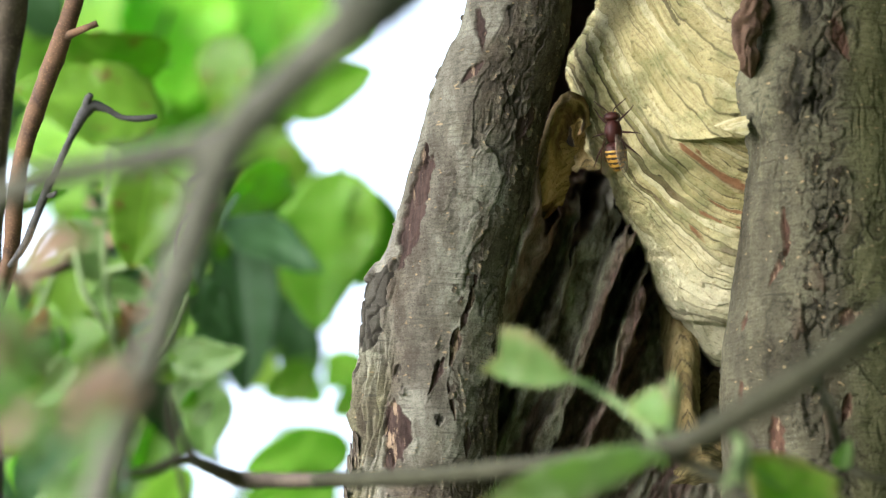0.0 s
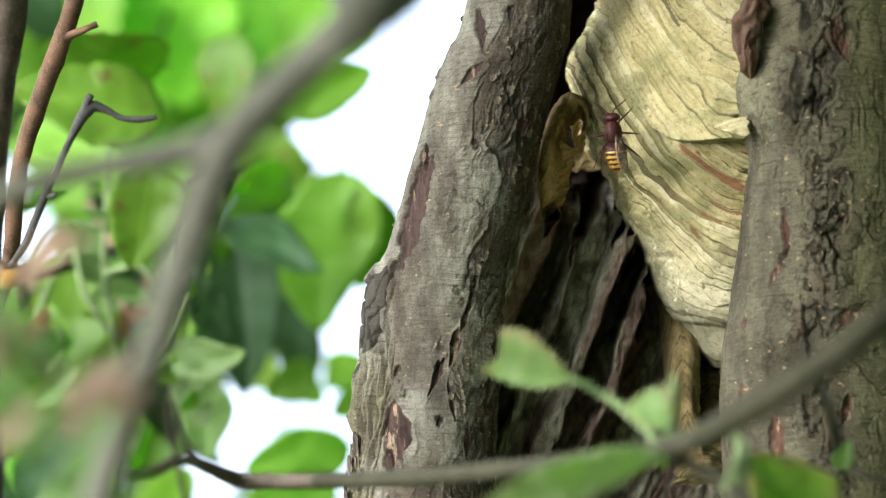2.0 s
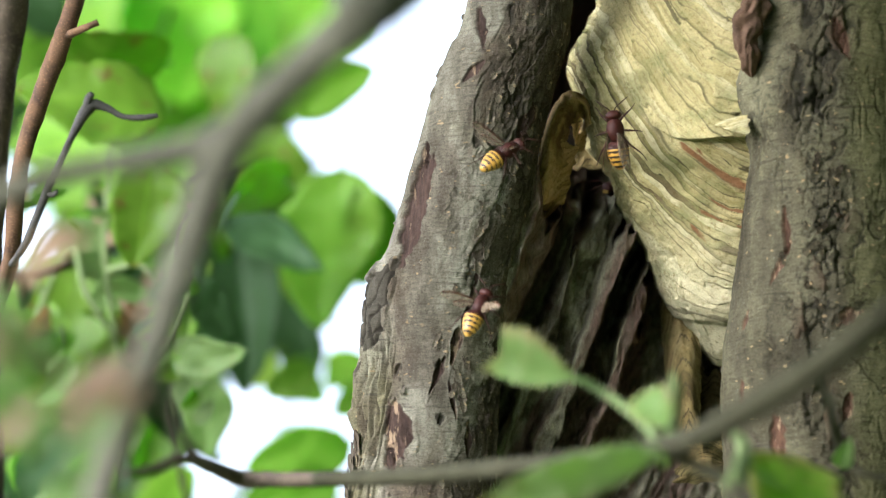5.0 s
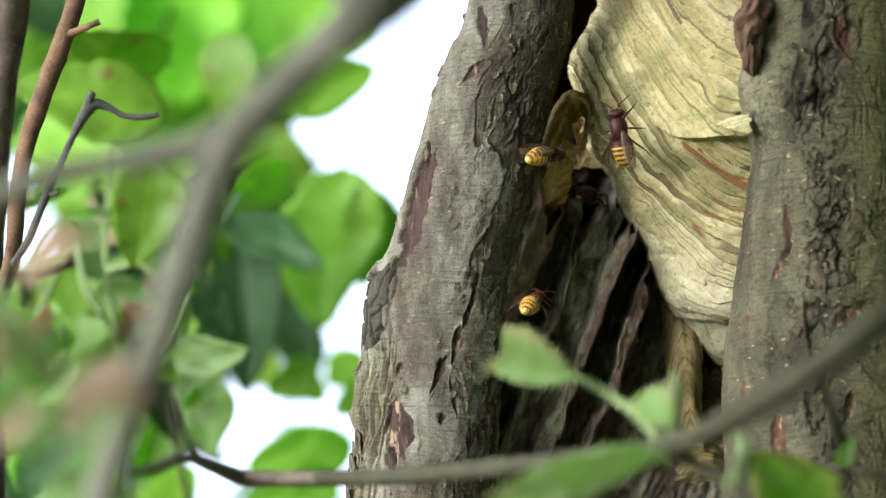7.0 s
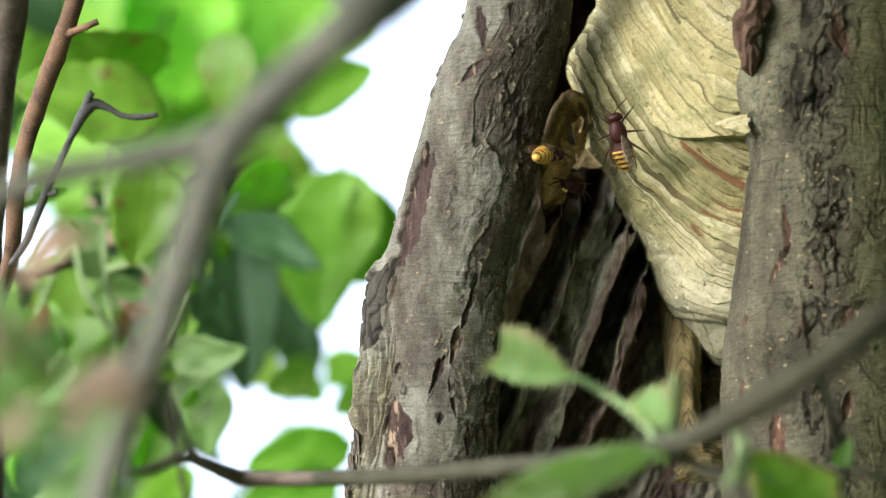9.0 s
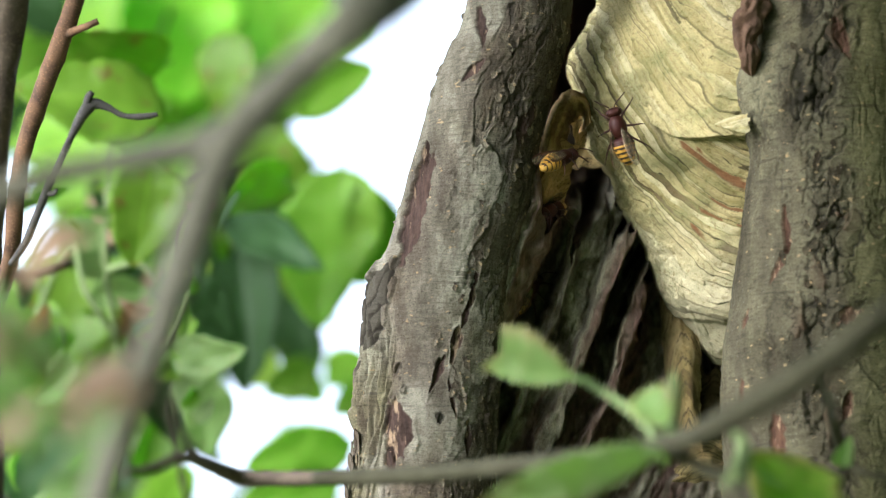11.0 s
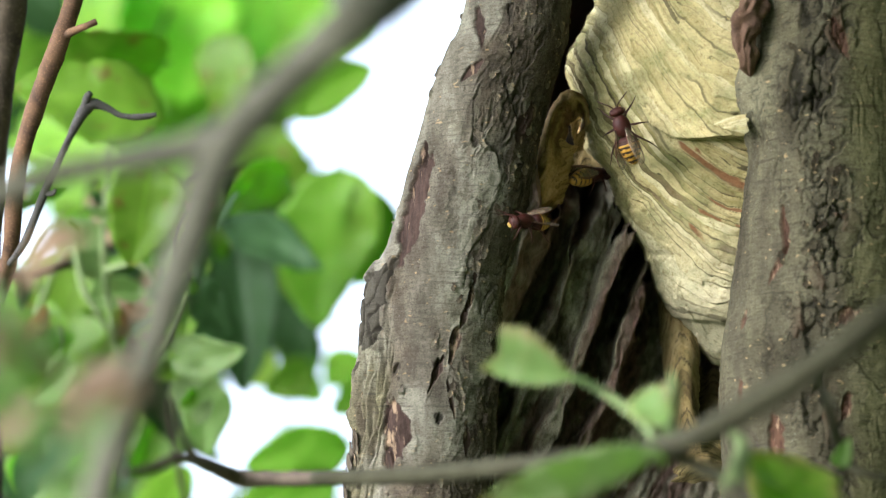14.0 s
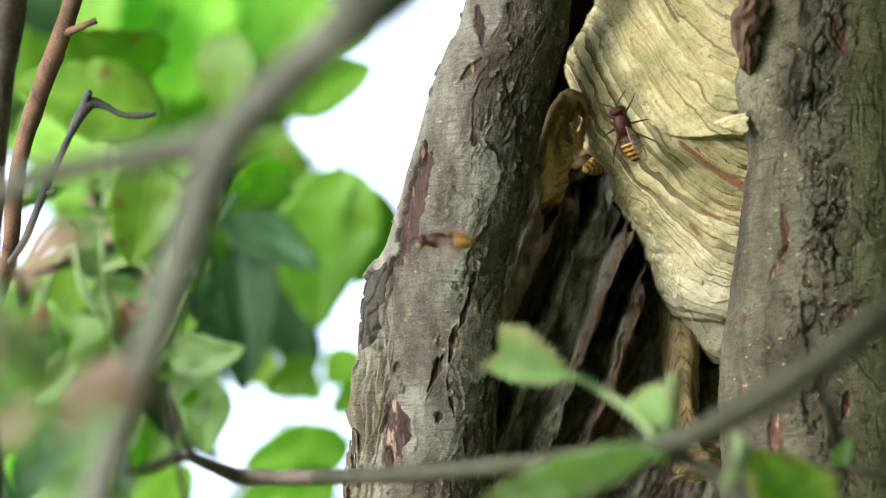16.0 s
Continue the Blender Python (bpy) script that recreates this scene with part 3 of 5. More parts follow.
fr = foot[:, 3:4] * (1 + 0.07 * fbm(np.sin(th)[None] * 2, np.cos(th)[None] * 2, foot[:, 2:3] * 4, 4, 77))
fv = np.stack([foot[:, :1] + fr * np.sin(th), foot[:, 1:2] - 0.85 * fr * np.cos(th), foot[:, 2:3] + 0 * fr], axis=-1)
foot_mesh = grid_mesh("trunk", fv[::-1], wrap=True, cap=True)
channel(foot_mesh, "tone", np.full(fr.shape, 0.5))
tree_part("trunk", foot_mesh, BARK_OLIVE)


def hollow_wall():
    """The inner wall of the split trunk: a deep trough with long leaning ribs of weathered wood, closed at the top and behind."""
    nt, ns = 420, 380
    t = np.linspace(-0.19, 0.29, nt)[:, None]
    s = np.linspace(0, 1, ns)[None]
    edge = 0.002 + 0.0144 * step(-0.075, -0.03, t)
    x = edge + s * (0.17 - edge)
    close = step(0.125, 0.18, t)
    lean = x - 0.40 * t
    warp = lean + 0.0055 * fbm(lean * 30, t * 17, 0, 3, 3) + 0.0055 * fbm(lean * 130, t * 70, 0, 5, 4)
    rib = np.abs(fbm(warp * 160, t * 6, 0, 3, 5))
    # the ribs from the limb's inner lip across: standing wood and black gaps between
    place = [0.024788, 0.037182, 0.047098, 0.049081, 0.05503, 0.057261, 0.062962, 0.065441, 0.074365, 0.076596, 0.083784, 0.086263, 0.095187, 0.097418, 0.102623, 0.105102, 0.116505, 0.128899, 0.146251, 0.161124]
    sunk = [0.027, 0.028, 0.042, 0.088, 0.088, 0.068, 0.062, 0.074, 0.078, 0.060, 0.058, 0.105, 0.108, 0.068, 0.068, 0.11, 0.12, 0.12, 0.10, 0.10]
    # tone of each rib; the shade in the gaps is put into the colour
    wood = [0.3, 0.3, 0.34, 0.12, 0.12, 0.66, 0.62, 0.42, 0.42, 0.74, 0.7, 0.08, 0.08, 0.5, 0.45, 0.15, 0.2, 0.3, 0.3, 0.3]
    prof = np.interp(warp, place, sunk)
    fill = step(-0.03, -0.07, t)
    prof = prof * (1 - fill) + np.minimum(prof, 0.084 + 0.02 * step(0.09, 0.11, warp)) * fill
    prof = np.maximum(prof, 0.115 * step(0.03, 0.07, t + 0.05 * fbm(warp * 120, 0.5, 3, 2, 18)) + 0.14 * step(0.03, 0.07, t))
    prof = np.maximum(prof, 0.44 * step(-0.006, 0.05, t + 0.10 * fbm(warp * 110, 0.5, 3, 3, 18) + 0.012 * fbm(warp * 300, t * 60, 1, 3, 21)) * step(0.14, 0.3, s) * step(1.0, 0.85, s))
    d = (prof + 0.006 * (rib - 0.15) + 0.0035 * fbm(warp * 320, t * 90, 2, 4, 6) + 0.003 * fbm(warp * 420, t * 200, 3, 4, 16)) * (1 - close) - 0.05 * close
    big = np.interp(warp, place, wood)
    base = Vector((0, 1.9563, 1.9158))
    pts = np.array(base)[None, None] + x[..., None] * 0
    pts = pts + np.stack([x + 0 * t, 0 * x + 0 * t, 0 * x + 0 * t], axis=-1) + t[..., None] * np.array(RISE) - d[..., None] * np.array(FRONT)
    back = pts[:, ::-1] * 1.0
    back = back - 0.035 * np.array(FRONT) + np.array([0, 0.01, 0])
    mesh = grid_mesh("hollow_wall", np.concatenate([pts, back[:, ::8]], axis=1)[::-1], wrap=True, cap=True)
    hue = 0.75 * step(0.0, 0.16, fbm(warp * 85, t * 9, 9, 4, 12) + 0.25 * step(0.047, 0.035, warp))
    raw = np.concatenate([hue, hue[:, ::-1][:, ::8]], axis=1)
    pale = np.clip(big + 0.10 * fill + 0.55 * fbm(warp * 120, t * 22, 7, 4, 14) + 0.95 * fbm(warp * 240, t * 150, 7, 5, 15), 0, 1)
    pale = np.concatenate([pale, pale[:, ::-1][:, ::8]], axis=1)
    channel(mesh, "worn", raw[::-1])
    channel(mesh, "crack", (0 * raw)[::-1])
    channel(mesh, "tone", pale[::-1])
    return mesh


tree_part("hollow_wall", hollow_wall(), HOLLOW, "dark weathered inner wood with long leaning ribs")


# the unseen crown overhead, added to shade the trunk from above
def spray(r, at, verts, faces):
    """One leaf of the crown: a bent blade of two halves."""
    a, size = r.uniform(0, 2 * math.pi), r.uniform(0.028, 0.042)
    y_ax = Vector((math.cos(a), math.sin(a), r.uniform(-0.7, 0.2))).normalized()
    x_ax = y_ax.cross(Vector((r.uniform(-0.4, 0.4), r.uniform(-0.4, 0.4), 1))).normalized()
    n = x_ax.cross(y_ax)
    c = Vector(at)
    k = len(verts)
    verts += [c - y_ax * size, c + x_ax * size * 0.55 + n * size * 0.2, c + y_ax * size, c - x_ax * size * 0.55 + n * size * 0.2]
    faces += [(k, k + 1, k + 2), (k, k + 2, k + 3)]


def crown_mesh():
    r = random.Random(9)
    verts, faces = [], []
    while len(faces) < 2 * 7000:
        x, y, z = 0.1 + r.gauss(0, 0.75), 2.0 + r.gauss(0, 0.75), 2.45 + abs(r.gauss(0, 0.45))
        # an unseen cluster to the right front, added to cut the light there
        if len(faces) > 2 * 2600:
            x, y, z = 0.7 + r.gauss(0, 0.4), 0.6 + r.gauss(0, 0.6), 2.45 + r.gauss(0, 0.4)
            if x < -0.1 or z < 1.75 + 0.32 * abs(y) - 0.4 * max(0, x - 0.35):
                continue
        elif z < 1.5 + 0.32 * math.hypot(x, y) + 0.12 or (fbm(x * 2.2, y * 2.2, z * 2.2, 2, 3) < -0.18):
            continue
        spray(r, (x, y, z), verts, faces)
    # more unseen leaves above the fork, added to shade the limbs' top
    while len(faces) < 2 * 8500:
        x, y, z = r.uniform(-0.75, 0.25), r.uniform(0.75, 1.9), r.uniform(1.9, 2.6)
        if z < 1.5 + 0.275 * math.hypot(x, y) + 0.075 + 0.12 * r.random():
            continue
        spray(r, (x, y, z), verts, faces)
    m = bpy.data.meshes.new("crown")
    m.from_pydata(verts, [], faces)
    return m


tagged(tree_part("crown", crown_mesh(), LEAF_DARK, "unseen green leafy crown, added for shade"), kind="stuff")
for pts, seed in (([(0.0669, 1.8946, 2.3505), (0.0259, 1.6474, 2.4069), (-0.0458, 1.1597, 2.2968), (-0.0848, 0.874, 2.1978)], 61), ([(0.0669, 1.8841, 2.3997), (-0.025, 2.178, 2.7965), (-0.2374, 2.4905, 3.2502)], 62),
                  ([(0.1874, 1.8614, 2.3622), (0.249, 1.6382, 2.4506), (0.3748, 1.3342, 2.4376)], 63), ([(0.1874, 1.8511, 2.4107), (0.3022, 2.1657, 2.8547), (0.6302, 2.4689, 3.352)], 64)):
    tree_part("bough", tube("bough", pts, [0.016, 0.012, 0.008, 0.005][:len(pts)], 30, 10, 0.1, seed, 0.2), TWIG_GREY)


# loose plates of bark, lifted off the limbs
def flake_mesh(seed):
    """A torn plate 6 mm in half length, x across and z along, y outwards, bowed and thicker in the middle."""
    n, k = 15, 9
    v = np.linspace(-1, 1, n)[:, None]
    u = np.linspace(-1, 1, k)[None]
    half = np.sqrt(np.clip(1.04 - v ** 4, 0, 1)) * (0.75 + 0.9 * fbm(v * 3.5, np.sign(u) * 3, seed, 4, seed))
    x = half * u * 0.55
    y = 0.10 + 0.16 * v * v * np.sign(v + 0.3) + 0.12 * u * u + 0.12 * fbm(u * 2, v * 2, seed, 2, seed + 1)
    pts = np.stack([x, y + 0 * x, v + 0.16 * fbm(u * 2.5, 0.4, seed, 2, seed + 2) + 0 * x], axis=-1)
    inner = pts[:, ::-1] - np.array([0, 0.09, 0])
    m = grid_mesh("bark_flake", 0.006 * np.concatenate([pts, inner], axis=1)[::-1], wrap=True, cap=True)
    channel(m, "tone", np.full(n * k * 2, 0.4 + 0.4 * ((seed * 37) % 10) / 10))
    channel(m, "old", np.full(n * k * 2, 0.55 + 0.4 * ((seed * 53) % 10) / 10))
    return m


FLAKES = {}
for mat in (BARK, BARK_OLIVE):
    for k in range(6):
        FLAKES[mat.name, k] = flake_mesh(k + 3)
        FLAKES[mat.name, k].materials.append(mat)


def flake(limb, rows, depth, mat, turn, z, size, lean, tilt, k, proud=0.0, thick=0.5):
    """A bark flake on a limb at a turn about its axis (degrees, 0 to the open side) and a height."""
    dense = along(rows, 400)
    order = np.argsort(dense[:, 2])
    cx, cy, r = (np.interp(z, dense[order, 2], dense[order, c]) for c in (0, 1, 3))
    a = radians(turn)
    out = Vector((math.sin(a) * depth, -math.cos(a), 0)).normalized()
    at = Vector((cx + r * math.sin(a), cy - depth * r * math.cos(a), z)) + out * proud
    x_ax = Vector((0, 0, 1)).cross(out).normalized() * -1
    m = Matrix((x_ax, out, Vector((0, 0, 1)))).transposed().to_4x4()
    if m.determinant() < 0:
        m = Matrix((-x_ax, out, Vector((0, 0, 1)))).transposed().to_4x4()
    ob = new("bark_flake", FLAKES[mat.name, k % 6])
    ob.parent = limb
    ob.matrix_basis = Matrix.Translation(at) @ m @ pose(0, 0, 0, tilt, lean, 0) @ Matrix.Diagonal((size * 133, size * thick * 167, size * 167, 1))


rb = random.Random(21)
for i in range(22):
    flake(left_limb, left_rows, 0.8, BARK, rb.uniform(-98, -70), rb.uniform(1.78, 1.87), rb.uniform(0.004, 0.009), rb.uniform(-8, 8), rb.uniform(-8, 8), i, 0.0006)
for i in range(46):
    z = rb.uniform(1.86, 2.05)
    flake(left_limb, left_rows, 0.8, BARK, rb.uniform(0, 78), z, rb.uniform(0.0025, 0.006), rb.uniform(-35, 35), rb.uniform(-10, 10), i, 0.0006)
for i in range(16):
    flake(left_limb, left_rows, 0.8, BARK, rb.uniform(15, 80), rb.uniform(1.79, 1.87), rb.uniform(0.003, 0.006), rb.uniform(-25, 25), rb.uniform(-10, 10), i, 0.0006)
for i in range(26):
    z = rb.uniform(1.79, 2.05)
    flake(right_limb, right_rows, 0.8, BARK_OLIVE, rb.gauss(-12, 9), z, rb.uniform(0.0022, 0.005), rb.uniform(-50, 50), rb.uniform(-15, 15), i, 0.001)

# ---- the paper nest ----
def nest_body():
    """Rings from top to tip; the sheets of paper are stepped along their bands."""
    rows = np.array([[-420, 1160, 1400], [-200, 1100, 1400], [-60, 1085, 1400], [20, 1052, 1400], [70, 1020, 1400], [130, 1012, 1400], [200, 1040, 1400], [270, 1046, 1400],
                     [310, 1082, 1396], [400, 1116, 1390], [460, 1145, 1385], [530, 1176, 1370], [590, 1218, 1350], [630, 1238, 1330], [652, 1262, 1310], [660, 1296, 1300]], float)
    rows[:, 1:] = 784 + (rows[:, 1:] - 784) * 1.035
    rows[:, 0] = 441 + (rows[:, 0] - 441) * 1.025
    nv, nu = 540, 700
    yy = np.concatenate([np.linspace(-420, -70, 40, endpoint=False), np.linspace(-70, 665, nv)])
    left = np.interp(yy, rows[:, 0], rows[:, 1])
    mid = np.interp(yy, rows[:, 0], rows[:, 2])
    k = np.ones(15) / 15
    left[12:-12] = np.convolve(left, k, "same")[12:-12]
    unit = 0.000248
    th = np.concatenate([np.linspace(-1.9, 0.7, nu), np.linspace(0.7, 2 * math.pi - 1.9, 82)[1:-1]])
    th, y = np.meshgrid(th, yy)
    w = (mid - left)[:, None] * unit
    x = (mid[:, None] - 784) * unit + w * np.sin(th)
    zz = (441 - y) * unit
    # bands sweep down from the upper edge and flatten out
    u = np.clip((x - 0.059492) / 0.074365, -0.2, 1.05)
    steep = np.interp(zz, [-0.06, 0.02, 0.06, 0.11], [0.55, 0.85, 1.2, 1.5])
    fall = 0.074365 * (2.1 * u - 0.5 * u ** 4) * steep
    wave = 0.0095 * fbm(x * 28, zz * 28, 0, 3, 31) + 0.0034 * fbm(x * 90, zz * 90, 0, 4, 32)
    band = zz + fall + wave
    run = x + 0.5 * zz
    # the upper sheet bulges over the lower one along a falling brow, and is built of broader bands that sag to the middle
    brow = np.interp(x, [0.0795, 0.0845, 0.0866, 0.0905, 0.0945, 0.101, 0.110556, 0.130386, 0.173518], [0.148729, 0.100, 0.0745, 0.0615, 0.0545, 0.0495, 0.0475, 0.0485, 0.0495])
    over = zz - brow - 0.0012 * fbm(x * 150, zz * 60, 0, 3, 39)
    lobe = step(-0.0007, 0.0007, over)
    upper = zz + 0.074365 * (1.55 * u - 0.32 * u ** 4) + 1.5 * wave
    split = 2.7 * fbm(run * 15, band * 40, 0, 3, 35) + 0.55 * fbm(run * 90, band * 160, 2, 3, 36)
    layer = np.where(lobe > 0.5, upper / 0.0068 + 0.8 * split + 40, band / 0.0055 + 1.25 * split)
    k = np.floor(layer)
    saw = layer - k
    own = cells(k, 0 * k, 0 * k, 91)
    # each band changes its pulp along its length
    tint = 0.47 + 0.72 * (own - 0.5) + 1.15 * fbm(run * 42 + k * 13.7, k * 5.13, 0, 3, 61) + 0.20 * (saw - 0.5)
    tint = np.where(lobe > 0.5, 0.60 + 0.62 * (tint - 0.47), tint)
    tint = np.clip(tint, 0, 1)
    gate = np.clip(0.5 + 3.0 * fbm(run * 38 + k * 7.9, k * 3.3, 1, 3, 63), 0, 1)
    thick = 0.05 + 0.36 * np.clip(0.35 + 1.3 * fbm(run * 60 + k * 2.9, k * 1.7, 1, 2, 65), 0, 1)
    # paler towards the tip: the stronger light there goes into the colour
    tip_light = step(0.03, -0.035, zz + 0.25 * (x - 0.086759))
    line = (1 - 0.35 * tip_light) * gate * (1 - step(0.55, 1.0, saw / thick)) * np.where(lobe > 0.5, 0.72, 0.9)
    rust = (cells(k, 0 * k + 1, 0 * k, 92) > 0.68) * step(0.16, 0.22, fbm(run * 85 + k * 4.4, k * 2.1, 3, 3, 67)) * step(0.12, 0.3, saw) * (lobe < 0.5) * (zz < 0.047)
    rust = rust * (1 - step(0.75, 0.95, saw))
    out = 0.0011 * (1 - saw) * step(0.0, 0.05, saw) * (0.35 + np.clip(1.6 * fbm(x * 30, zz * 30, 5, 2, 34) + 0.5, 0, 1))
    out = out + 0.0005 * fbm(x * 330, zz * 330, 4, 4, 41) + 0.004 * fbm(x * 40, zz * 40, 1, 2, 37)
    out = out + lobe * (0.0018 + 0.009 * np.clip((x - 0.0925) / 0.03, 0, 1)) * step(0.10, 0.0, zz - brow)
    # the body ends in a ragged hem above a smaller tip
    hem = -0.0335 + 0.0022 * fbm(x * 260, 0.4, 2, 3, 44) - 0.12 * (x - 0.115)
    out = out - 0.003 * step(0.0012, -0.0012, zz - hem)
    out = out + 0.0024 * fbm(zz * 170, th * 9, 1, 5, 38) * (np.abs(th + 1.57) < 0.6)
    r = w + out
    depth = 0.9 * 0.000248 * 95 + 0.62 * w
    px = (mid[:, None] - 784) * unit + r * np.sin(th)
    turn = np.sign(np.cos(th)) * np.abs(np.cos(th)) ** np.interp(zz, [-0.02, 0.05], [0.5, 0.8])
    d = 0.085 - (np.minimum(depth, w * 1.0 + 0.004) + out) * turn
    base = np.array((0, 1.9563, 1.9158))
    v = base + px[..., None] * np.array(ACROSS) + zz[..., None] * np.array(RISE) - d[..., None] * np.array(FRONT)
    mesh = grid_mesh("envelope", v[::-1], wrap=True, cap=True)
    channel(mesh, "band", band[::-1])
    channel(mesh, "run", run[::-1])
    channel(mesh, "tint", tint[::-1])
    channel(mesh, "line", line[::-1])
    channel(mesh, "rust", rust[::-1])
    channel(mesh, "tip_light", tip_light[::-1])
    return mesh


nest = new("hornet_nest")
tagged(nest, "cream and tan striped paper hornet nest in the hollow", "nest")
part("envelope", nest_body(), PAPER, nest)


def paper_sheet(name, corners, bulge, seed, label, dark=False, mat=None):
    """A torn, thick sheet of nest paper spanned between four corners."""
    n = 60
    a, b, c, e = (np.array(k) for k in corners)
    u, v = np.meshgrid(np.linspace(0, 1, n), np.linspace(0, 1, n))
    wob = (0.2 if dark else 0.12) * fbm(v * 6, 0.2, seed, 4, seed)
    uu = u + wob * (u - 0.5) * 2
    vv = v + 0.12 * fbm(u * 5, 0.7, seed, 3, seed + 1) * (v - 0.5) * 2
    p = (a * ((1 - uu) * (1 - vv))[..., None] + b * (uu * (1 - vv))[..., None] + c * (uu * vv)[..., None] + e * ((1 - uu) * vv)[..., None])
    out = bulge * np.sin(math.pi * u) * np.sin(math.pi * np.clip(v, 0.02, 0.98)) + (0.002 if dark else 0.001) * fbm(u * 3, v * 3, seed, 3, seed + 2)
    p = p + out[..., None] * np.array(FRONT)
    back = p[:, ::-1] - 0.0016 * np.array(FRONT)
    mesh = grid_mesh(name, np.concatenate([p, back], axis=1)[::-1], wrap=True, cap=True)
    arc = v * 0.06 + 0.012 * u + 0.022 * np.sin(math.pi * u) * dark + 0.004 * fbm(u * 3, v * 4, seed, 3, seed + 8)
    band = np.concatenate([arc, arc[:, ::-1]], axis=1)
    run = np.concatenate([u * 0.05, u[:, ::-1] * 0.05], axis=1)
    channel(mesh, "band", (band + seed * 0.013)[::-1])
    channel(mesh, "run", run[::-1])
    layer = band / 0.0052 + 1.2 * fbm(run * 25, band * 30, seed, 3, seed + 5)
    k = np.floor(layer)
    channel(mesh, "tint", np.clip((0.95 if name == "paper_flap" else 0.45) + 0.5 * (cells(k, 0 * k, 0 * k, seed) - 0.5) + 0.5 * fbm(band * 120, run * 30, seed, 3, seed), 0, 1)[::-1])
    channel(mesh, "line", (0.8 * (layer - k < (0.24 if dark else 0.14)) * (fbm(run * 40 + k * 5, k, seed, 2, seed + 6) > -0.1) * (name == "paper_sheet"))[::-1])
    return part(name, mesh, mat or PAPER if mat or name == "paper_flap" else MOUTH_SHADE if name == "shade_sheet" else (PAPER_DARK if dark else PAPER_OLD), nest, label)


def mouth_lip():
    """The rounded rim of the nest's old mouth: an arched collar that flares out and rolls back inwards."""
    n, k = 70, 36
    u = np.linspace(0, 1, n)[:, None]
    v = np.linspace(0, 1, k)[None]
    path = along([(0.0400, 0.0165, 0.0), (0.0412, 0.028, 0.001), (0.0428, 0.040, 0.002), (0.0455, 0.054, 0.003), (0.0505, 0.0655, 0.002), (0.0575, 0.0705, -0.002), (0.0650, 0.0665, -0.006), (0.0685, 0.058, -0.010)], n)
    ragged = 0.0022 * fbm(u * 11, 0.3, 1, 4, 71)
    x = path[:, :1] + (0.0135 + ragged * 2) * v * np.interp(u, [0, 0.25, 0.5, 0.7, 1], [1.0, 1.2, 0.75, 0.35, -0.5])
    z = path[:, 1:2] + 0.009 * v * np.interp(u, [0, 0.2, 0.45], [0.9, 0.4, 0.0]) - 0.0125 * v * np.interp(u, [0, 0.4, 0.65, 1], [0.0, 0.1, 1.0, 0.5]) - ragged * (1 - v)
    front = path[:, 2:3] + 0.006 * np.sin(math.pi * v ** 0.8) - 0.020 * v ** 2.5 + 0.0042 * fbm(u * 6, v * 3, 2, 4, 73)
    base = np.array((0, 1.9563, 1.9158)) - 0.052 * np.array(FRONT)
    p = base + x[..., None] * np.array(ACROSS) + z[..., None] * np.array(RISE) + front[..., None] * np.array(FRONT)
    back = p[:, ::-1] - 0.0016 * np.array(FRONT)
    mesh = grid_mesh("mouth_lip", np.concatenate([p, back], axis=1), wrap=True, cap=True)
    band, run = 0.05 * u + 0.006 * fbm(u * 5, v * 3, 1, 3, 75) + 0 * v, 0.03 * v + 0 * u
    tint = np.clip(0.40 + 1.3 * fbm(u * 7, v * 3, 4, 4, 74), 0, 1)
    layer = band / 0.008
    line = 0.6 * (layer - np.floor(layer) < 0.08) * (fbm(run * 60 + np.floor(layer) * 5, 0.5, 0, 2, 76) > 0.02)
    for name, values in (("band", band), ("run", run), ("tint", tint), ("line", line)):
        channel(mesh, name, np.concatenate([values, values[:, ::-1]], axis=1))
    return mesh


part("mouth_lip", mouth_lip(), PAPER_OLD, nest, "dull tan rounded lip of the nest mouth")
paper_sheet("paper_sheet", [(0.0432, 1.9951, 1.9737), (0.0613, 2.0055, 1.973), (0.0547, 2.0127, 1.9485), (0.0359, 2.0092, 1.9364)], 0.006, 4, "dull tan hanging sheet at the nest mouth")
paper_sheet("paper_sheet", [(0.0597, 2.0268, 1.9931), (0.0752, 2.0273, 1.9906), (0.0726, 2.0319, 1.9691), (0.0591, 2.0367, 1.9703)], -0.004, 6, "brown inner sheet of the nest mouth", True)
paper_sheet("paper_sheet", [(0.0994, 2.0584, 1.9165), (0.1160, 2.0409, 1.9024), (0.1164, 2.0340, 1.8386), (0.1042, 2.0533, 1.8444)], 0.015, 5, "brown hanging tongue of old scalloped paper", True)
paper_sheet("paper_sheet", [(0.1067, 2.0434, 1.8428), (0.1298, 2.0428, 1.8453), (0.1285, 2.0466, 1.8277), (0.1054, 2.0471, 1.8252)], 0.006, 8, "crumbling piece of old paper", True)
paper_sheet("paper_sheet", [(0.1142, 2.0561, 1.879), (0.1311, 2.0559, 1.8803), (0.1311, 2.0631, 1.8461), (0.1116, 2.0631, 1.8461)], 0.004, 9, "sheet of old paper, dark with painted shade", True, PAPER_SHADED)
# added black sheet: the dark of the mouth comes from its colour
paper_sheet("shade_sheet", [(0.0504, 2.071, 2.0012), (0.0887, 2.071, 2.0012), (0.0942, 2.0790, 1.9794), (0.0466, 2.0790, 1.9807)], -0.004, 15, "black sheet added for the shade in the nest mouth", True)
paper_sheet("paper_flap", [(0.1163, 1.9371, 1.9675), (0.1331, 1.9295, 1.9697), (0.133, 1.9294, 1.9606), (0.1245, 1.931, 1.9628)], 0.001, 12, "pale upturned flap")


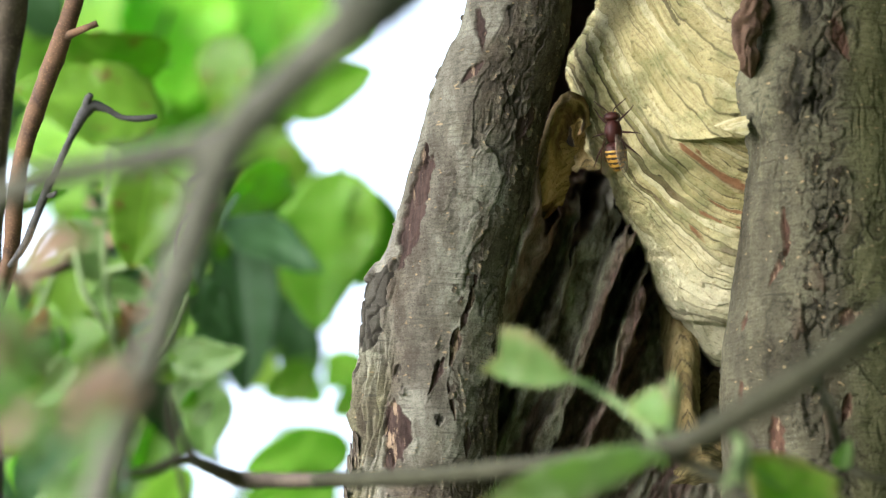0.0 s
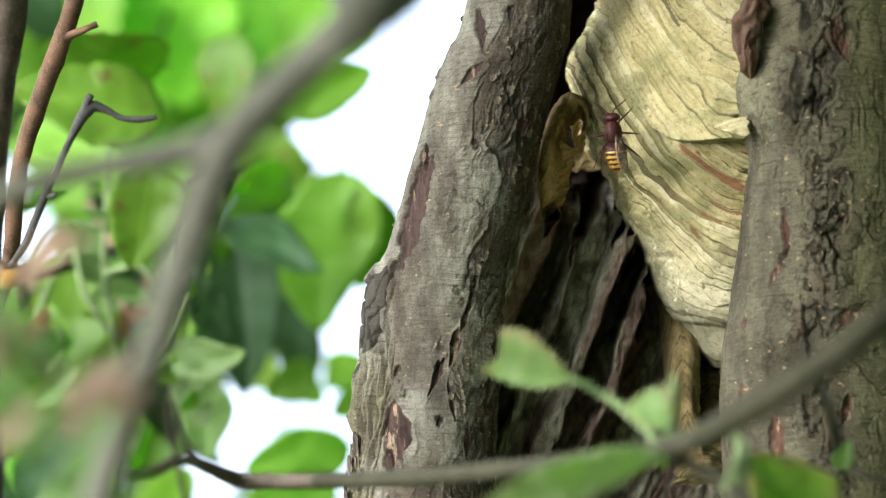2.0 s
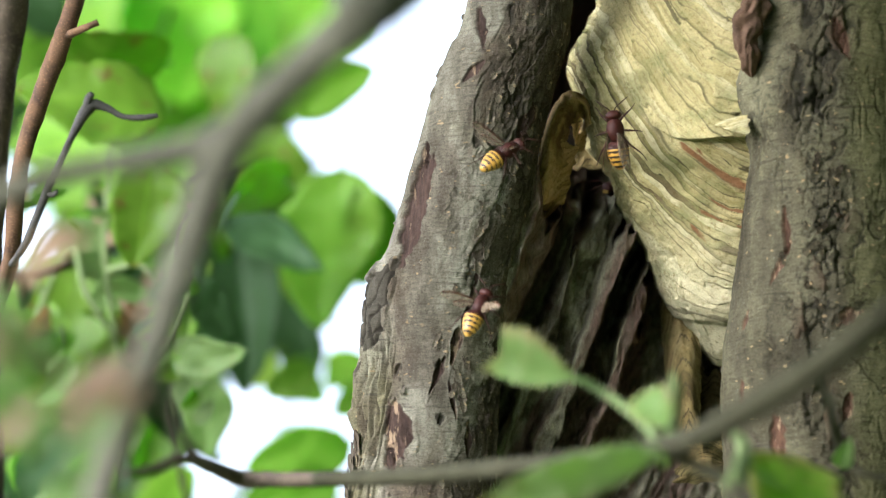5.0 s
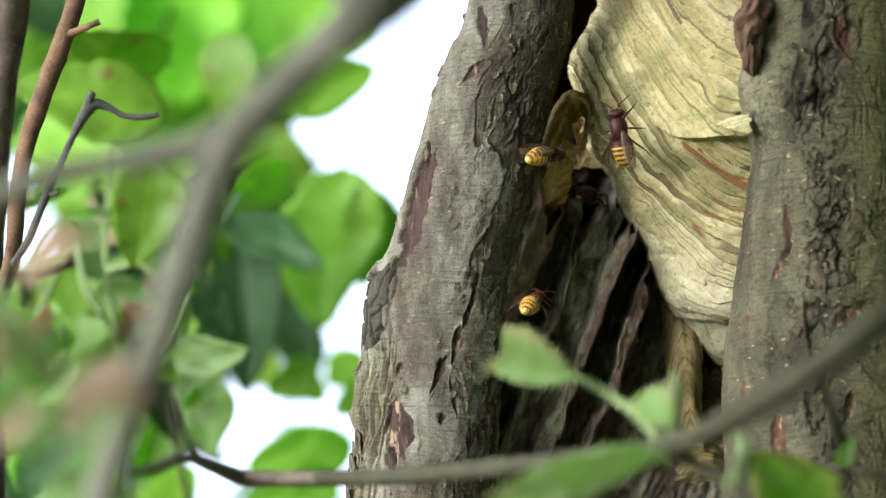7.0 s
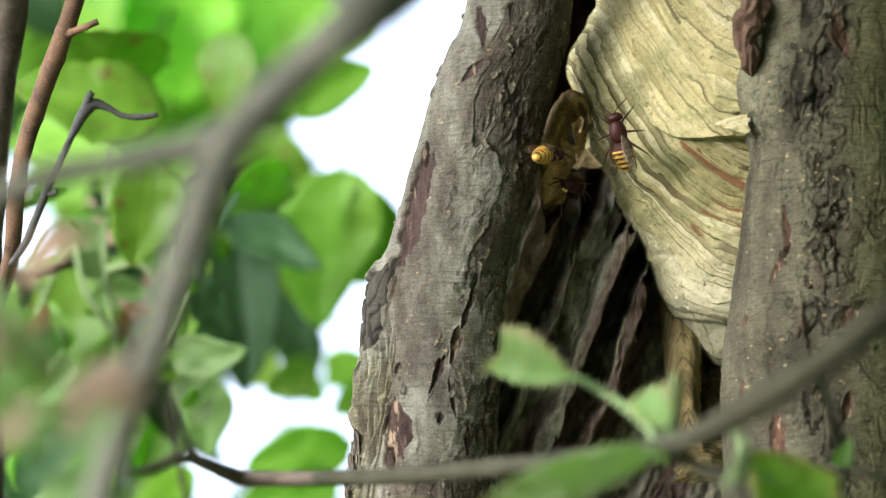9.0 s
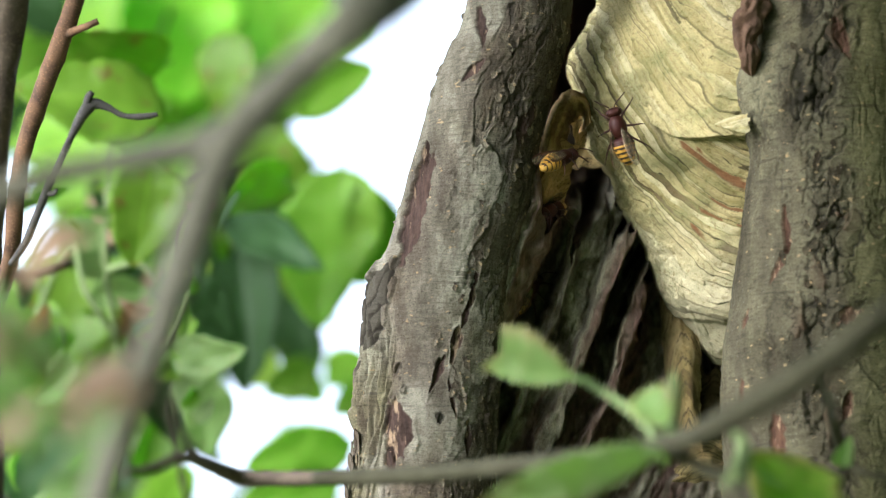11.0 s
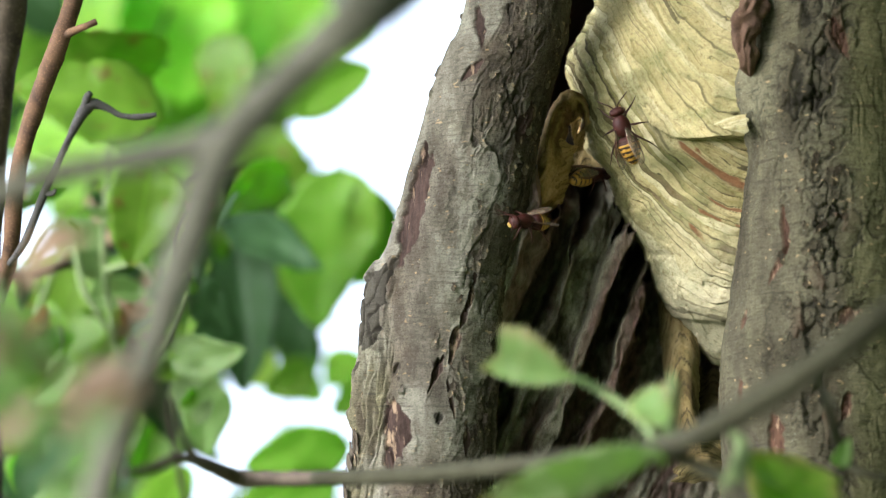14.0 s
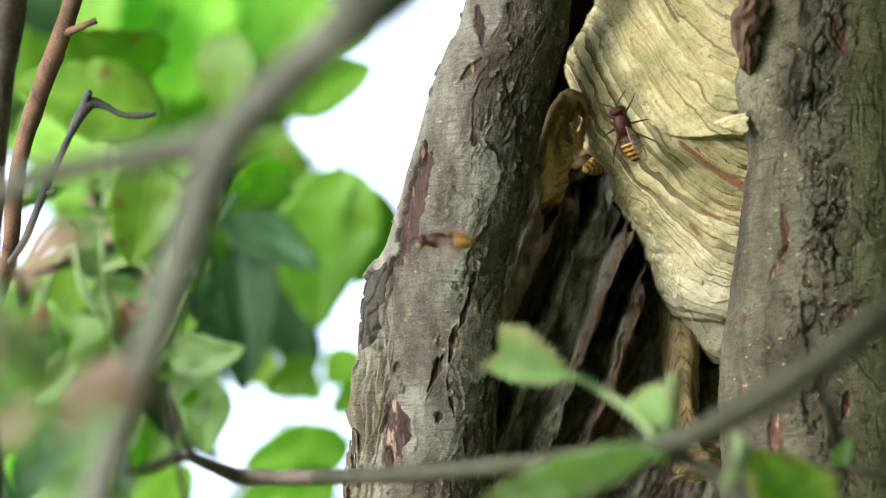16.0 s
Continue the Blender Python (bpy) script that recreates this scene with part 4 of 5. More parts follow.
# ---- leaves and branches ----
def leaf_mesh(seed, curl, fold, serrate=0.03, form=""):
    """A leaf of unit length along y from its stalk's end, with its upper side to z."""
    n, k = (40, 15) if form else (22, 11)
    v = np.linspace(0, 1, n)[:, None]
    u = np.linspace(-1, 1, k)[None]
    half = 0.36 * np.sin(math.pi * v ** 0.80) ** 0.72 * (1 - 0.25 * v) + 0.004
    if form == "torn":
        # one half is torn off short before the tip, the other is folded under
        one = np.where(v < 0.76, 0.53 * np.sin(math.pi / 2 * np.clip(v / 0.55, 0, 1)) ** 0.7, 0.98 * (1 - v))
        half = np.where(u > 0, one, 0.06 * np.sin(math.pi * v)) + 0.003
    elif form == "lopsided":
        half = np.where(u > 0, 0.20 * np.sin(math.pi * v ** 0.8) ** 0.7, 0.09 * np.sin(math.pi * v ** 1.4)) + 0.003
    elif form == "blunt":
        half = 0.37 * np.sin(math.pi / 2 * np.clip(v / 0.6, 0, 1)) ** 0.8 * (1 - step(0.86, 1.0, v)) ** 0.5 + 0.003
    half = half * (1 + serrate * np.sin(v * 80 + seed) + 0.12 * fbm(v * 4, 0.1 + np.sign(u) * 2, seed, 2, seed))
    x = half * u
    z = fold * np.abs(x) * 1.2 - curl * (v - 0.35) ** 2 + 0.05 * fbm(x * 5, v * 5, seed, 3, seed) + 0.012 * np.sin(v * 38 - np.abs(u) * 4) * np.abs(u)
    pts = np.stack([x + 0.05 * np.sin(v * 4 + seed), v + 0 * u, z + 0 * u], axis=-1)
    back = pts[:, ::-1] - np.array([0, 0, 0.006])
    m = grid_mesh("leaf", np.concatenate([pts, back], axis=1), wrap=True, cap=True)
    edge = np.clip(np.maximum(step(0.62, 0.98, np.abs(u)) * (u < 0 if form == "lopsided" else 1), step(0.82, 1.0, v)) + 0.5 * fbm(v * 9, u * 3, seed, 3, seed + 3), 0, 1)
    channel(m, "rim", np.concatenate([edge, edge[:, ::-1]], axis=1))
    bm = bmesh.new()
    bm.from_mesh(m)
    # the stalk
    rows = []
    for j in range(5):
        y = 0.06 - 0.2 * j / 4
        rows.append([bm.verts.new((0.05 * math.sin(seed) + 0.014 * math.cos(q * 1.257), y, -curl * 0.12 - 0.12 * (j / 4) ** 2 + 0.014 * math.sin(q * 1.257))) for q in range(5)])
    for r0, r1 in zip(rows, rows[1:]):
        for q in range(5):
            bm.faces.new((r0[q], r0[(q + 1) % 5], r1[(q + 1) % 5], r1[q]))
    bm.to_mesh(m)
    bm.free()
    m.polygons.foreach_set("use_smooth", np.ones(len(m.polygons), bool))
    return m


LEAF_SHAPES = [leaf_mesh(3, 0.18, 0.25), leaf_mesh(8, 0.35, 0.15), leaf_mesh(14, -0.15, 0.4), leaf_mesh(21, 0.5, 0.5), leaf_mesh(30, 0.05, 0.1),
               leaf_mesh(41, 0.02, 0.08, 0.02, "torn"), leaf_mesh(47, 0.12, 0.1, 0.05, "lopsided"), leaf_mesh(52, 0.1, 0.15, 0.03, "blunt")]
LEAF_USE = {}


def leaf(branch, base, tip, width, mat, turn=0, shape=0, label=""):
    """A leaf from base to tip, width metres across; turn: degrees about its length, 0 facing the open side."""
    key = (shape, mat.name)
    if key not in LEAF_USE:
        LEAF_USE[key] = LEAF_SHAPES[shape].copy()
        LEAF_USE[key].materials.append(mat)
    ob = new("leaf", LEAF_USE[key])
    base, tip = Vector(base), Vector(tip)
    y = (tip - base).normalized()
    z = (FRONT - FRONT.dot(y) * y).normalized()
    x = y.cross(z)
    m = Matrix((x, y, z)).transposed().to_4x4() @ pose(0, 0, 0, 0, turn, 0)
    size = (tip - base).length
    ob.matrix_basis = Matrix.Translation(base) @ m @ Matrix.Diagonal((width / 0.62, size, size, 1))
    ob.parent = branch
    return tagged(ob, label)


def branch(label, points, radii, mat, name="leafy_branch", category="branch", seed=0, n=60, knots=0.3, sides=14):
    thing = new(name)
    tagged(thing, label, category)
    part("stem", tube("stem", points, radii, n, sides, 0.1, seed, knots), mat, thing)
    return thing


def side_stem(thing, points, radii, mat, seed=0, n=30, label=""):
    return part("side_stem", tube("side_stem", points, radii, n, 10, 0.1, seed, 0.3), mat, thing, label)


# the forked branch before the foliage
fork = branch("smooth grey forked branch hanging before the tree",
              [(0.012, 1.58, 2.385), (0.004, 1.50, 2.16), (0.0011, 1.4413, 1.9339), (-0.0110, 1.3810, 1.8807), (-0.0243, 1.3159, 1.8505), (-0.0403, 1.3187, 1.8373), (-0.058, 1.3224, 1.82), (-0.0673, 1.325, 1.8077), (-0.0757, 1.3299, 1.7846), (-0.0833, 1.3345, 1.7631), (-0.0917, 1.3394, 1.7401), (-0.1001, 1.3439, 1.7186), (-0.1069, 1.3485, 1.6972)],
              [0.012, 0.011, 0.0095, 0.0085, 0.0078, 0.006237, 0.006405, 0.006405, 0.006068, 0.005562, 0.005225, 0.005057, 0.00472], TWIG_GREY, seed=2)
side_stem(fork, [(-0.0639, 1.3234, 1.8151), (-0.0748, 1.3241, 1.8118), (-0.09, 1.3247, 1.8088), (-0.1153, 1.3258, 1.804), (-0.1322, 1.3269, 1.7986), (-0.1574, 1.3285, 1.7912)], [0.005731, 0.004383, 0.004214, 0.004045, 0.004045, 0.003371], TWIG_GREY, 4)
side_stem(fork, [(-0.0243, 1.3155, 1.8522), (-0.0319, 1.4306, 1.8877), (-0.0387, 1.4092, 1.8922)], [0.005057, 0.00472, 0.003371], TWIG_GREY, 5)

# the stem at the edge of the thicket, with twigs
thicket = branch("dark weathered stem in the leafy thicket behind", [(-0.2824, 3.1948, -0.5438), (-0.2451, 2.5058, 1.2544), (-0.222, 2.1836, 1.8083), (-0.2127, 2.0965, 1.9296), (-0.2086, 2.0621, 1.995), (-0.2055, 2.055, 2.0284), (-0.2023, 2.0485, 2.0593), (-0.1955, 2.0277, 2.1569), (-0.192, 2.0419, 2.4751)],
                 [0.02, 0.016, 0.01, 0.005453, 0.007436, 0.008428, 0.00942, 0.008924, 0.004958], TWIG_BROWN, name="thicket_shrub", category="shrub", seed=6, n=160, knots=0.4)
side_stem(thicket, [(-0.2077, 2.0605, 1.9063), (-0.1923, 1.9774, 1.9129), (-0.1889, 1.9552, 1.9209), (-0.1859, 1.949, 1.95), (-0.179, 1.9439, 1.9743), (-0.1691, 1.9382, 2.0009), (-0.1616, 1.9336, 2.0228), (-0.1572, 1.9289, 2.0446)], [0.00347, 0.003718, 0.003718, 0.003718, 0.003966, 0.004214, 0.003966, 0.00347], TWIG_RED, 7, 60, "reddish brown twig")
side_stem(thicket, [(-0.1719, 1.9221, 1.9325), (-0.1685, 1.9202, 1.9316), (-0.1667, 1.9179, 1.9328)], [0.001239, 0.001239, 0.000744], TWIG_DARK, 27, 10)
side_stem(thicket, [(-0.1535, 1.9046, 1.9667), (-0.1526, 1.9018, 1.97), (-0.1509, 1.9005, 1.9717)], [0.001983, 0.001735, 0.001239], TWIG_DARK, 28, 10)
side_stem(thicket, [(-0.1666, 1.9371, 2.0063), (-0.1612, 1.9317, 2.0074), (-0.1559, 1.9265, 2.0081), (-0.1509, 1.926, 2.0102)], [0.002727, 0.001735, 0.001487, 0.001487], TWIG_RED, 8, 16)
side_stem(thicket, [(-0.1899, 1.9578, 1.9088), (-0.1814, 1.9362, 1.9143), (-0.1719, 1.9221, 1.9325), (-0.1613, 1.9078, 1.9517), (-0.1528, 1.9046, 1.9667), (-0.1455, 1.9046, 1.9667), (-0.1382, 1.9054, 1.9629), (-0.1297, 1.9055, 1.9624), (-0.1229, 1.9053, 1.9633)],
          [0.001239, 0.001735, 0.001735, 0.001487, 0.002727, 0.001735, 0.001239, 0.001487, 0.000992], TWIG_DARK, 9, 50, "thin dark twig")
# limbs of the thicket that carry the leaves
for pts, seed in (([(-0.2428, 2.3891, 1.8373), (-0.2443, 2.6859, 1.9608), (-0.2152, 2.7749, 2.0472), (-0.2106, 2.6557, 2.1028), (-0.1837, 2.7428, 2.198), (-0.1709, 2.9324, 2.3162)], 31),
                  ([(-0.2428, 2.3891, 1.8373), (-0.2199, 3.0122, 1.9405), (-0.1465, 3.2121, 2.0103), (-0.1023, 3.1954, 2.0891), (-0.1223, 3.0716, 2.1613), (-0.0994, 2.9551, 2.2093), (-0.0693, 2.9418, 2.272)], 32),
                  ([(-0.2267, 2.2346, 1.9579), (-0.1981, 2.3562, 1.992), (-0.1693, 2.4548, 2.0285), (-0.1473, 2.5523, 2.0793), (-0.106, 2.6522, 2.1193)], 33)):
    side_stem(thicket, pts, [0.002975, 0.002727, 0.002479, 0.001983, 0.001487][:len(pts)] + [0.001239] * max(0, len(pts) - 5), TWIG_GREEN, seed, 50)

# top, in full light; LEAF_SUNNY carries part of it in its colour
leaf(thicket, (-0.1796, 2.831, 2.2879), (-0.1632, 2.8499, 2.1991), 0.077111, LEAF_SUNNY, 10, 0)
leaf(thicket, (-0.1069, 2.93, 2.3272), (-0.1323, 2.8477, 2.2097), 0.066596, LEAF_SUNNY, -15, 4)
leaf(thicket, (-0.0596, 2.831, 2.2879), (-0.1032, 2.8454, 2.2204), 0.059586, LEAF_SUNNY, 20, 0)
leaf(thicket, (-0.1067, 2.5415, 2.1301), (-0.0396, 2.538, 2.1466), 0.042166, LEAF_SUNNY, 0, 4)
leaf(thicket, (-0.2274, 2.9316, 2.3198), (-0.2222, 2.7399, 2.2117), 0.056081, LEAF, 25, 1)
leaf(thicket, (-0.2643, 2.7311, 2.2529), (-0.2362, 2.7392, 2.2152), 0.038556, LEAF_DARK, 10, 0)
leaf(thicket, (-0.1445, 2.2947, 2.0553), (-0.2229, 2.2907, 2.0739), 0.049725, LEAF_SPOT, 35, 0)
leaf(thicket, (-0.1474, 2.3351, 2.0912), (-0.1946, 2.2907, 2.0981), 0.035799, LEAF_SPOT, -20, 1)
leaf(thicket, (-0.1181, 2.5341, 2.165), (-0.1278, 2.5463, 2.1079), 0.038922, LEAF_SPOT, 30, 1)
leaf(thicket, (-0.2413, 2.5446, 2.1158), (-0.1786, 2.447, 2.065), 0.041766, LEAF, -10, 0)
# middle
leaf(thicket, (-0.1466, 2.2415, 2.0219), (-0.1566, 2.2529, 1.9681), 0.039041, LEAF_SPOT, 10, 0)
leaf(thicket, (-0.0853, 2.447, 2.065), (-0.119, 2.3919, 2.0258), 0.026849, LEAF_SPOT, -10, 4)
leaf(thicket, (-0.1127, 2.6476, 2.1407), (-0.0891, 2.6606, 2.0797), 0.042166, LEAF_SPOT, 10, 1)
leaf(thicket, (-0.0631, 2.557, 2.0911), (-0.0689, 2.5766, 1.9988), 0.060005, LEAF, 14, 4)
leaf(thicket, (-0.0467, 2.5523, 2.0793), (-0.0442, 2.6063, 2.0274), 0.032435, LEAF, -20, 0)
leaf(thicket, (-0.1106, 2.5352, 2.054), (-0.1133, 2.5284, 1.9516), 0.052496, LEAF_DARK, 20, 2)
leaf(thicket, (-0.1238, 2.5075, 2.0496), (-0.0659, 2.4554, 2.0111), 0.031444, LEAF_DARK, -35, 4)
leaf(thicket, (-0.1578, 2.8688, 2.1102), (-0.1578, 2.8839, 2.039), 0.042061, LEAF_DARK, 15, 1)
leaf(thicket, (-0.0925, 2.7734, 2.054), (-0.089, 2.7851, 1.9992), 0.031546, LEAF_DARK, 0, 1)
leaf(thicket, (-0.2011, 2.3515, 2.0139), (-0.1772, 2.3581, 1.9832), 0.026849, LEAF_PALE, 15, 0)
leaf(thicket, (-0.1862, 2.3593, 1.9774), (-0.1533, 2.3599, 1.9745), 0.0179, LEAF_PALE, -10, 2)
leaf(thicket, (-0.1419, 2.3258, 1.9332), (-0.1013, 2.2828, 1.9331), 0.022374, LEAF_PALE, 0, 4)
leaf(thicket, (-0.125, 2.3692, 1.9307), (-0.1229, 2.3776, 1.8913), 0.025358, LEAF_PALE, 0, 4)
leaf(thicket, (-0.0532, 2.5827, 1.9366), (-0.1142, 2.5864, 1.9191), 0.030814, LEAF, 0, 4)
leaf(thicket, (-0.0759, 2.5739, 1.9778), (-0.1018, 2.5776, 1.9603), 0.022705, LEAF, 0, 0)
leaf(thicket, (-0.0486, 2.681, 1.9839), (-0.0655, 2.6845, 1.9674), 0.019461, LEAF, 0, 0)
leaf(thicket, (-0.0485, 2.6737, 2.0039), (-0.0700, 2.6977, 1.9870), 0.026, LEAF, 10, 4)
leaf(thicket, (-0.0806, 2.6745, 1.9999), (-0.0978, 2.6886, 1.9819), 0.022, LEAF, -10, 0)
leaf(thicket, (-0.1017, 2.6538, 2.0011), (-0.1244, 2.6773, 1.9867), 0.030, LEAF_MID, 10, 4)
leaf(thicket, (-0.0761, 2.6956, 1.9969), (-0.0951, 2.7087, 1.9834), 0.026, LEAF, -10, 0)
# below, partly withered
leaf(thicket, (-0.1358, 1.3045, 1.7598), (-0.1111, 1.3095, 1.7364), 0.013187, LEAF_TAN, 25, 3, "withered tan leaf, curled")
leaf(thicket, (-0.1193, 1.3095, 1.7364), (-0.1342, 1.3023, 1.7702), 0.009891, LEAF_PALE, 20, 3)
leaf(thicket, (-0.0847, 1.2602, 1.7275), (-0.1101, 1.2626, 1.7166), 0.009519, LEAF_TAN, -20, 1, "withered tan leaf, curled")
leaf(thicket, (-0.1061, 1.2514, 1.7211), (-0.1281, 1.2537, 1.7103), 0.008815, LEAF_TAN, 30, 0, "withered tan leaf, curled")
leaf(thicket, (-0.0912, 1.2415, 1.7194), (-0.1053, 1.2457, 1.6995), 0.007808, LEAF_PALE, 30, 0)
leaf(thicket, (-0.1162, 1.2435, 1.7102), (-0.1021, 1.2406, 1.7239), 0.007184, LEAF_PALE, 20, 3)
leaf(thicket, (-0.0934, 1.3373, 1.7499), (-0.1119, 1.3415, 1.7302), 0.01517, LEAF_TAN, 20, 4, "withered tan leaf, curled")
leaf(thicket, (-0.1116, 1.3882, 1.7988), (-0.1345, 1.3911, 1.7851), 0.011264, LEAF_TAN, 40, 3, "withered tan leaf, curled")
leaf(thicket, (-0.1254, 1.3373, 1.7499), (-0.1153, 1.3544, 1.7653), 0.005773, LEAF_PALE, 40, 3)
leaf(thicket, (-0.1322, 1.3376, 1.7483), (-0.1238, 1.3637, 1.7218), 0.013584, LEAF_PALE, 20, 0)
leaf(thicket, (-0.1152, 1.3813, 1.7352), (-0.1308, 1.3852, 1.7166), 0.012146, LEAF_DARK, 20, 0)
leaf(thicket, (-0.1995, 2.4456, 2.0186), (-0.2243, 2.4624, 1.9398), 0.058872, LEAF_SPOT, 15, 0)
leaf(thicket, (-0.2369, 2.3729, 1.9132), (-0.216, 2.3829, 1.8665), 0.035799, LEAF_DARK, 10, 0)
leaf(thicket, (-0.1546, 2.0735, 1.8452), (-0.1832, 2.0806, 1.8121), 0.023425, LEAF, -10, 0)
leaf(thicket, (-0.1591, 2.7843, 2.0026), (-0.1907, 2.7945, 1.9546), 0.038556, LEAF_SPOT, 20, 1)
leaf(thicket, (-0.17, 2.5874, 1.9143), (-0.1473, 2.5928, 1.889), 0.038922, LEAF_SPOT, 0, 0)
leaf(thicket, (-0.0597, 2.5874, 1.9143), (-0.1148, 2.5908, 1.8985), 0.029192, LEAF, 0, 0)
leaf(thicket, (-0.1724, 2.4664, 1.9737), (-0.1506, 2.4787, 1.9158), 0.035679, LEAF_DARK, -20, 2)
leaf(thicket, (-0.1451, 1.6219, 1.7577), (-0.1126, 1.6236, 1.7497), 0.014228, LEAF_PALE, 10, 0)

# the deeper leaves of the thicket; open patches of sky stay free
rng = random.Random(5)
GAPS = [((680, 170), 170), ((620, 300), 60), ((600, 590), 55), ((500, 745), 95), ((440, 790), 60), ((345, 868), 52), ((55, 440), 42), ((20, 275), 34), ((560, 740), 60), ((10, 430), 30)]
count = 0
while count < 95:
    d = rng.uniform(3.0, 3.5)
    cx, cy = rng.uniform(-60, 600), rng.uniform(-60, 930)
    size = rng.uniform(60, 95)
    ang = rng.uniform(0, 2 * math.pi)
    if any(math.hypot(cx - gx0, cy - gy0) < rad + 62 for (gx0, gy0), rad in GAPS):
        continue
    count += 1
    k = d / 8068
    at = Vector((0, 0, 1.5)) - FRONT * d + ACROSS * ((cx - 784) * k) + RISE * ((441 - cy) * k)
    way = ACROSS * math.cos(ang) + RISE * math.sin(ang) + FRONT * rng.uniform(-0.4, 0.4)
    way *= size * 0.0006
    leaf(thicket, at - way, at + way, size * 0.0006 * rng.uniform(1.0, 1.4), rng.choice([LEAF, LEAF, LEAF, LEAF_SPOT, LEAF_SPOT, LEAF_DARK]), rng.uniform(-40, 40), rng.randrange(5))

for k in range(60):
    # small, partly withered leaves low in the thicket
    d = rng.uniform(2.4, 2.9)
    cx, cy = rng.uniform(-40, 400), rng.uniform(380, 920)
    if any(math.hypot(cx - gx0, cy - gy0) < rad + 22 for (gx0, gy0), rad in GAPS):
        continue
    ang, size = rng.uniform(0, 2 * math.pi), rng.uniform(18, 36)
    at = Vector((0, 0, 1.5)) - FRONT * d + ACROSS * ((cx - 784) * d / 8068) + RISE * ((441 - cy) * d / 8068)
    way = (ACROSS * math.cos(ang) + RISE * math.sin(ang) + FRONT * rng.uniform(-0.5, 0.5)) * size * 0.0006
    leaf(thicket, at - way, at + way, size * 0.0006 * rng.uniform(0.8, 1.3), rng.choice([LEAF, LEAF_PALE, LEAF_PALE, LEAF_SPOT, LEAF_TAN, LEAF_DARK]), rng.uniform(-50, 50), rng.randrange(5))

# thin green shoots that carry the small leaves
for pts, seed in (([(-0.2232, 2.3783, 1.9506), (-0.1975, 2.3475, 1.9993), (-0.1854, 2.3132, 1.9681), (-0.1708, 2.3181, 1.9452), (-0.1648, 2.363, 1.9265)], 71), ([(-0.1782, 2.3957, 1.8685), (-0.1693, 2.3636, 1.9236), (-0.1767, 2.3298, 1.9865), (-0.1767, 2.3407, 2.0313), (-0.1773, 2.3831, 2.0721)], 72),
                  ([(-0.2305, 2.4685, 1.911), (-0.2072, 2.4372, 1.9618), (-0.2207, 2.4087, 1.9998), (-0.2055, 2.4024, 2.0297)], 73), ([(-0.1407, 2.4749, 1.8807), (-0.15, 2.4621, 1.9413), (-0.1376, 2.453, 1.9837), (-0.1449, 2.4636, 2.0304), (-0.1245, 2.487, 2.0645)], 74),
                  ([(-0.1664, 2.3236, 1.9194), (-0.1433, 2.2991, 1.9386), (-0.1328, 2.3132, 1.9681)], 75), ([(-0.1752, 2.3304, 1.9836), (-0.1577, 2.3102, 1.9824), (-0.146, 2.3123, 1.9724)], 76)):
    side_stem(thicket, pts, [0.001735, 0.001735, 0.001487, 0.001239, 0.000992][:len(pts)], STALK if seed != 74 else TWIG_GREEN, seed, 40, "thin green shoot")
for k in range(85):
    d = rng.uniform(2.3, 2.62)
    cx, cy = rng.uniform(-20, 400), rng.uniform(330, 900)
    if any(math.hypot(cx - gx0, cy - gy0) < rad + 30 for (gx0, gy0), rad in GAPS):
        continue
    ang, size = rng.uniform(0, 2 * math.pi), rng.uniform(20, 52)
    at = Vector((0, 0, 1.5)) - FRONT * d + ACROSS * ((cx - 784) * d / 8068) + RISE * ((441 - cy) * d / 8068)
    way = (ACROSS * math.cos(ang) + RISE * math.sin(ang) + FRONT * rng.uniform(-0.9, 0.9)) * size * d / 8068 / 1.2
    leaf(thicket, at - way, at + way, size * d / 8068 * rng.uniform(0.5, 1.1), rng.choice([LEAF, LEAF, LEAF_PALE, LEAF_PALE, LEAF_SPOT, LEAF_SPOT, LEAF_DARK, LEAF_TAN]), rng.uniform(-75, 75), rng.randrange(5))

# the twig that crosses before the trunk
twig = branch("grey green apple twig with a few leaves crossing the trunk",
              [(0.3143, 1.8729, 1.9569), (0.2061, 1.5987, 1.8525), (0.1521, 1.5356, 1.8028), (0.1253, 1.5396, 1.7838), (0.1, 1.5717, 1.7727), (0.0867, 1.6018, 1.7701)],
              [0.008, 0.007, 0.005431, 0.005043, 0.004655, 0.003685], TWIG_GREEN, seed=12)
side_stem(twig, [(0.0907, 1.6014, 1.7723), (0.079, 1.631, 1.7726), (0.0617, 1.6602, 1.7747), (0.0373, 1.6894, 1.7765), (0.0142, 1.7186, 1.7787), (-0.0187, 1.7765, 1.7854), (-0.0511, 1.8192, 1.7913)],
          [0.004058, 0.00389, 0.003603, 0.003391, 0.003391, 0.003315, 0.003219], TWIG_GREEN, 13, 80)
side_stem(twig, [(-0.0488, 1.8172, 1.791), (-0.0653, 1.8341, 1.7935), (-0.082, 1.8479, 1.7959), (-0.0894, 1.8334, 1.7964), (-0.0944, 1.7754, 1.7906), (-0.1, 1.7176, 1.7833), (-0.1089, 1.6899, 1.7745), (-0.1165, 1.6616, 1.7678)],
          [0.003219, 0.003219, 0.003219, 0.002989, 0.002673, 0.00194, 0.001907, 0.001272], TWIG_BROWN, 22, 50, "dark brown twig end")
side_stem(twig, [(-0.0947, 1.7466, 1.7864), (-0.0913, 1.5729, 1.7669), (-0.0869, 1.4283, 1.7496), (-0.0834, 1.3272, 1.7396)], [0.002191, 0.00158, 0.001257, 0.000835], TWIG_BROWN, 23, 30)
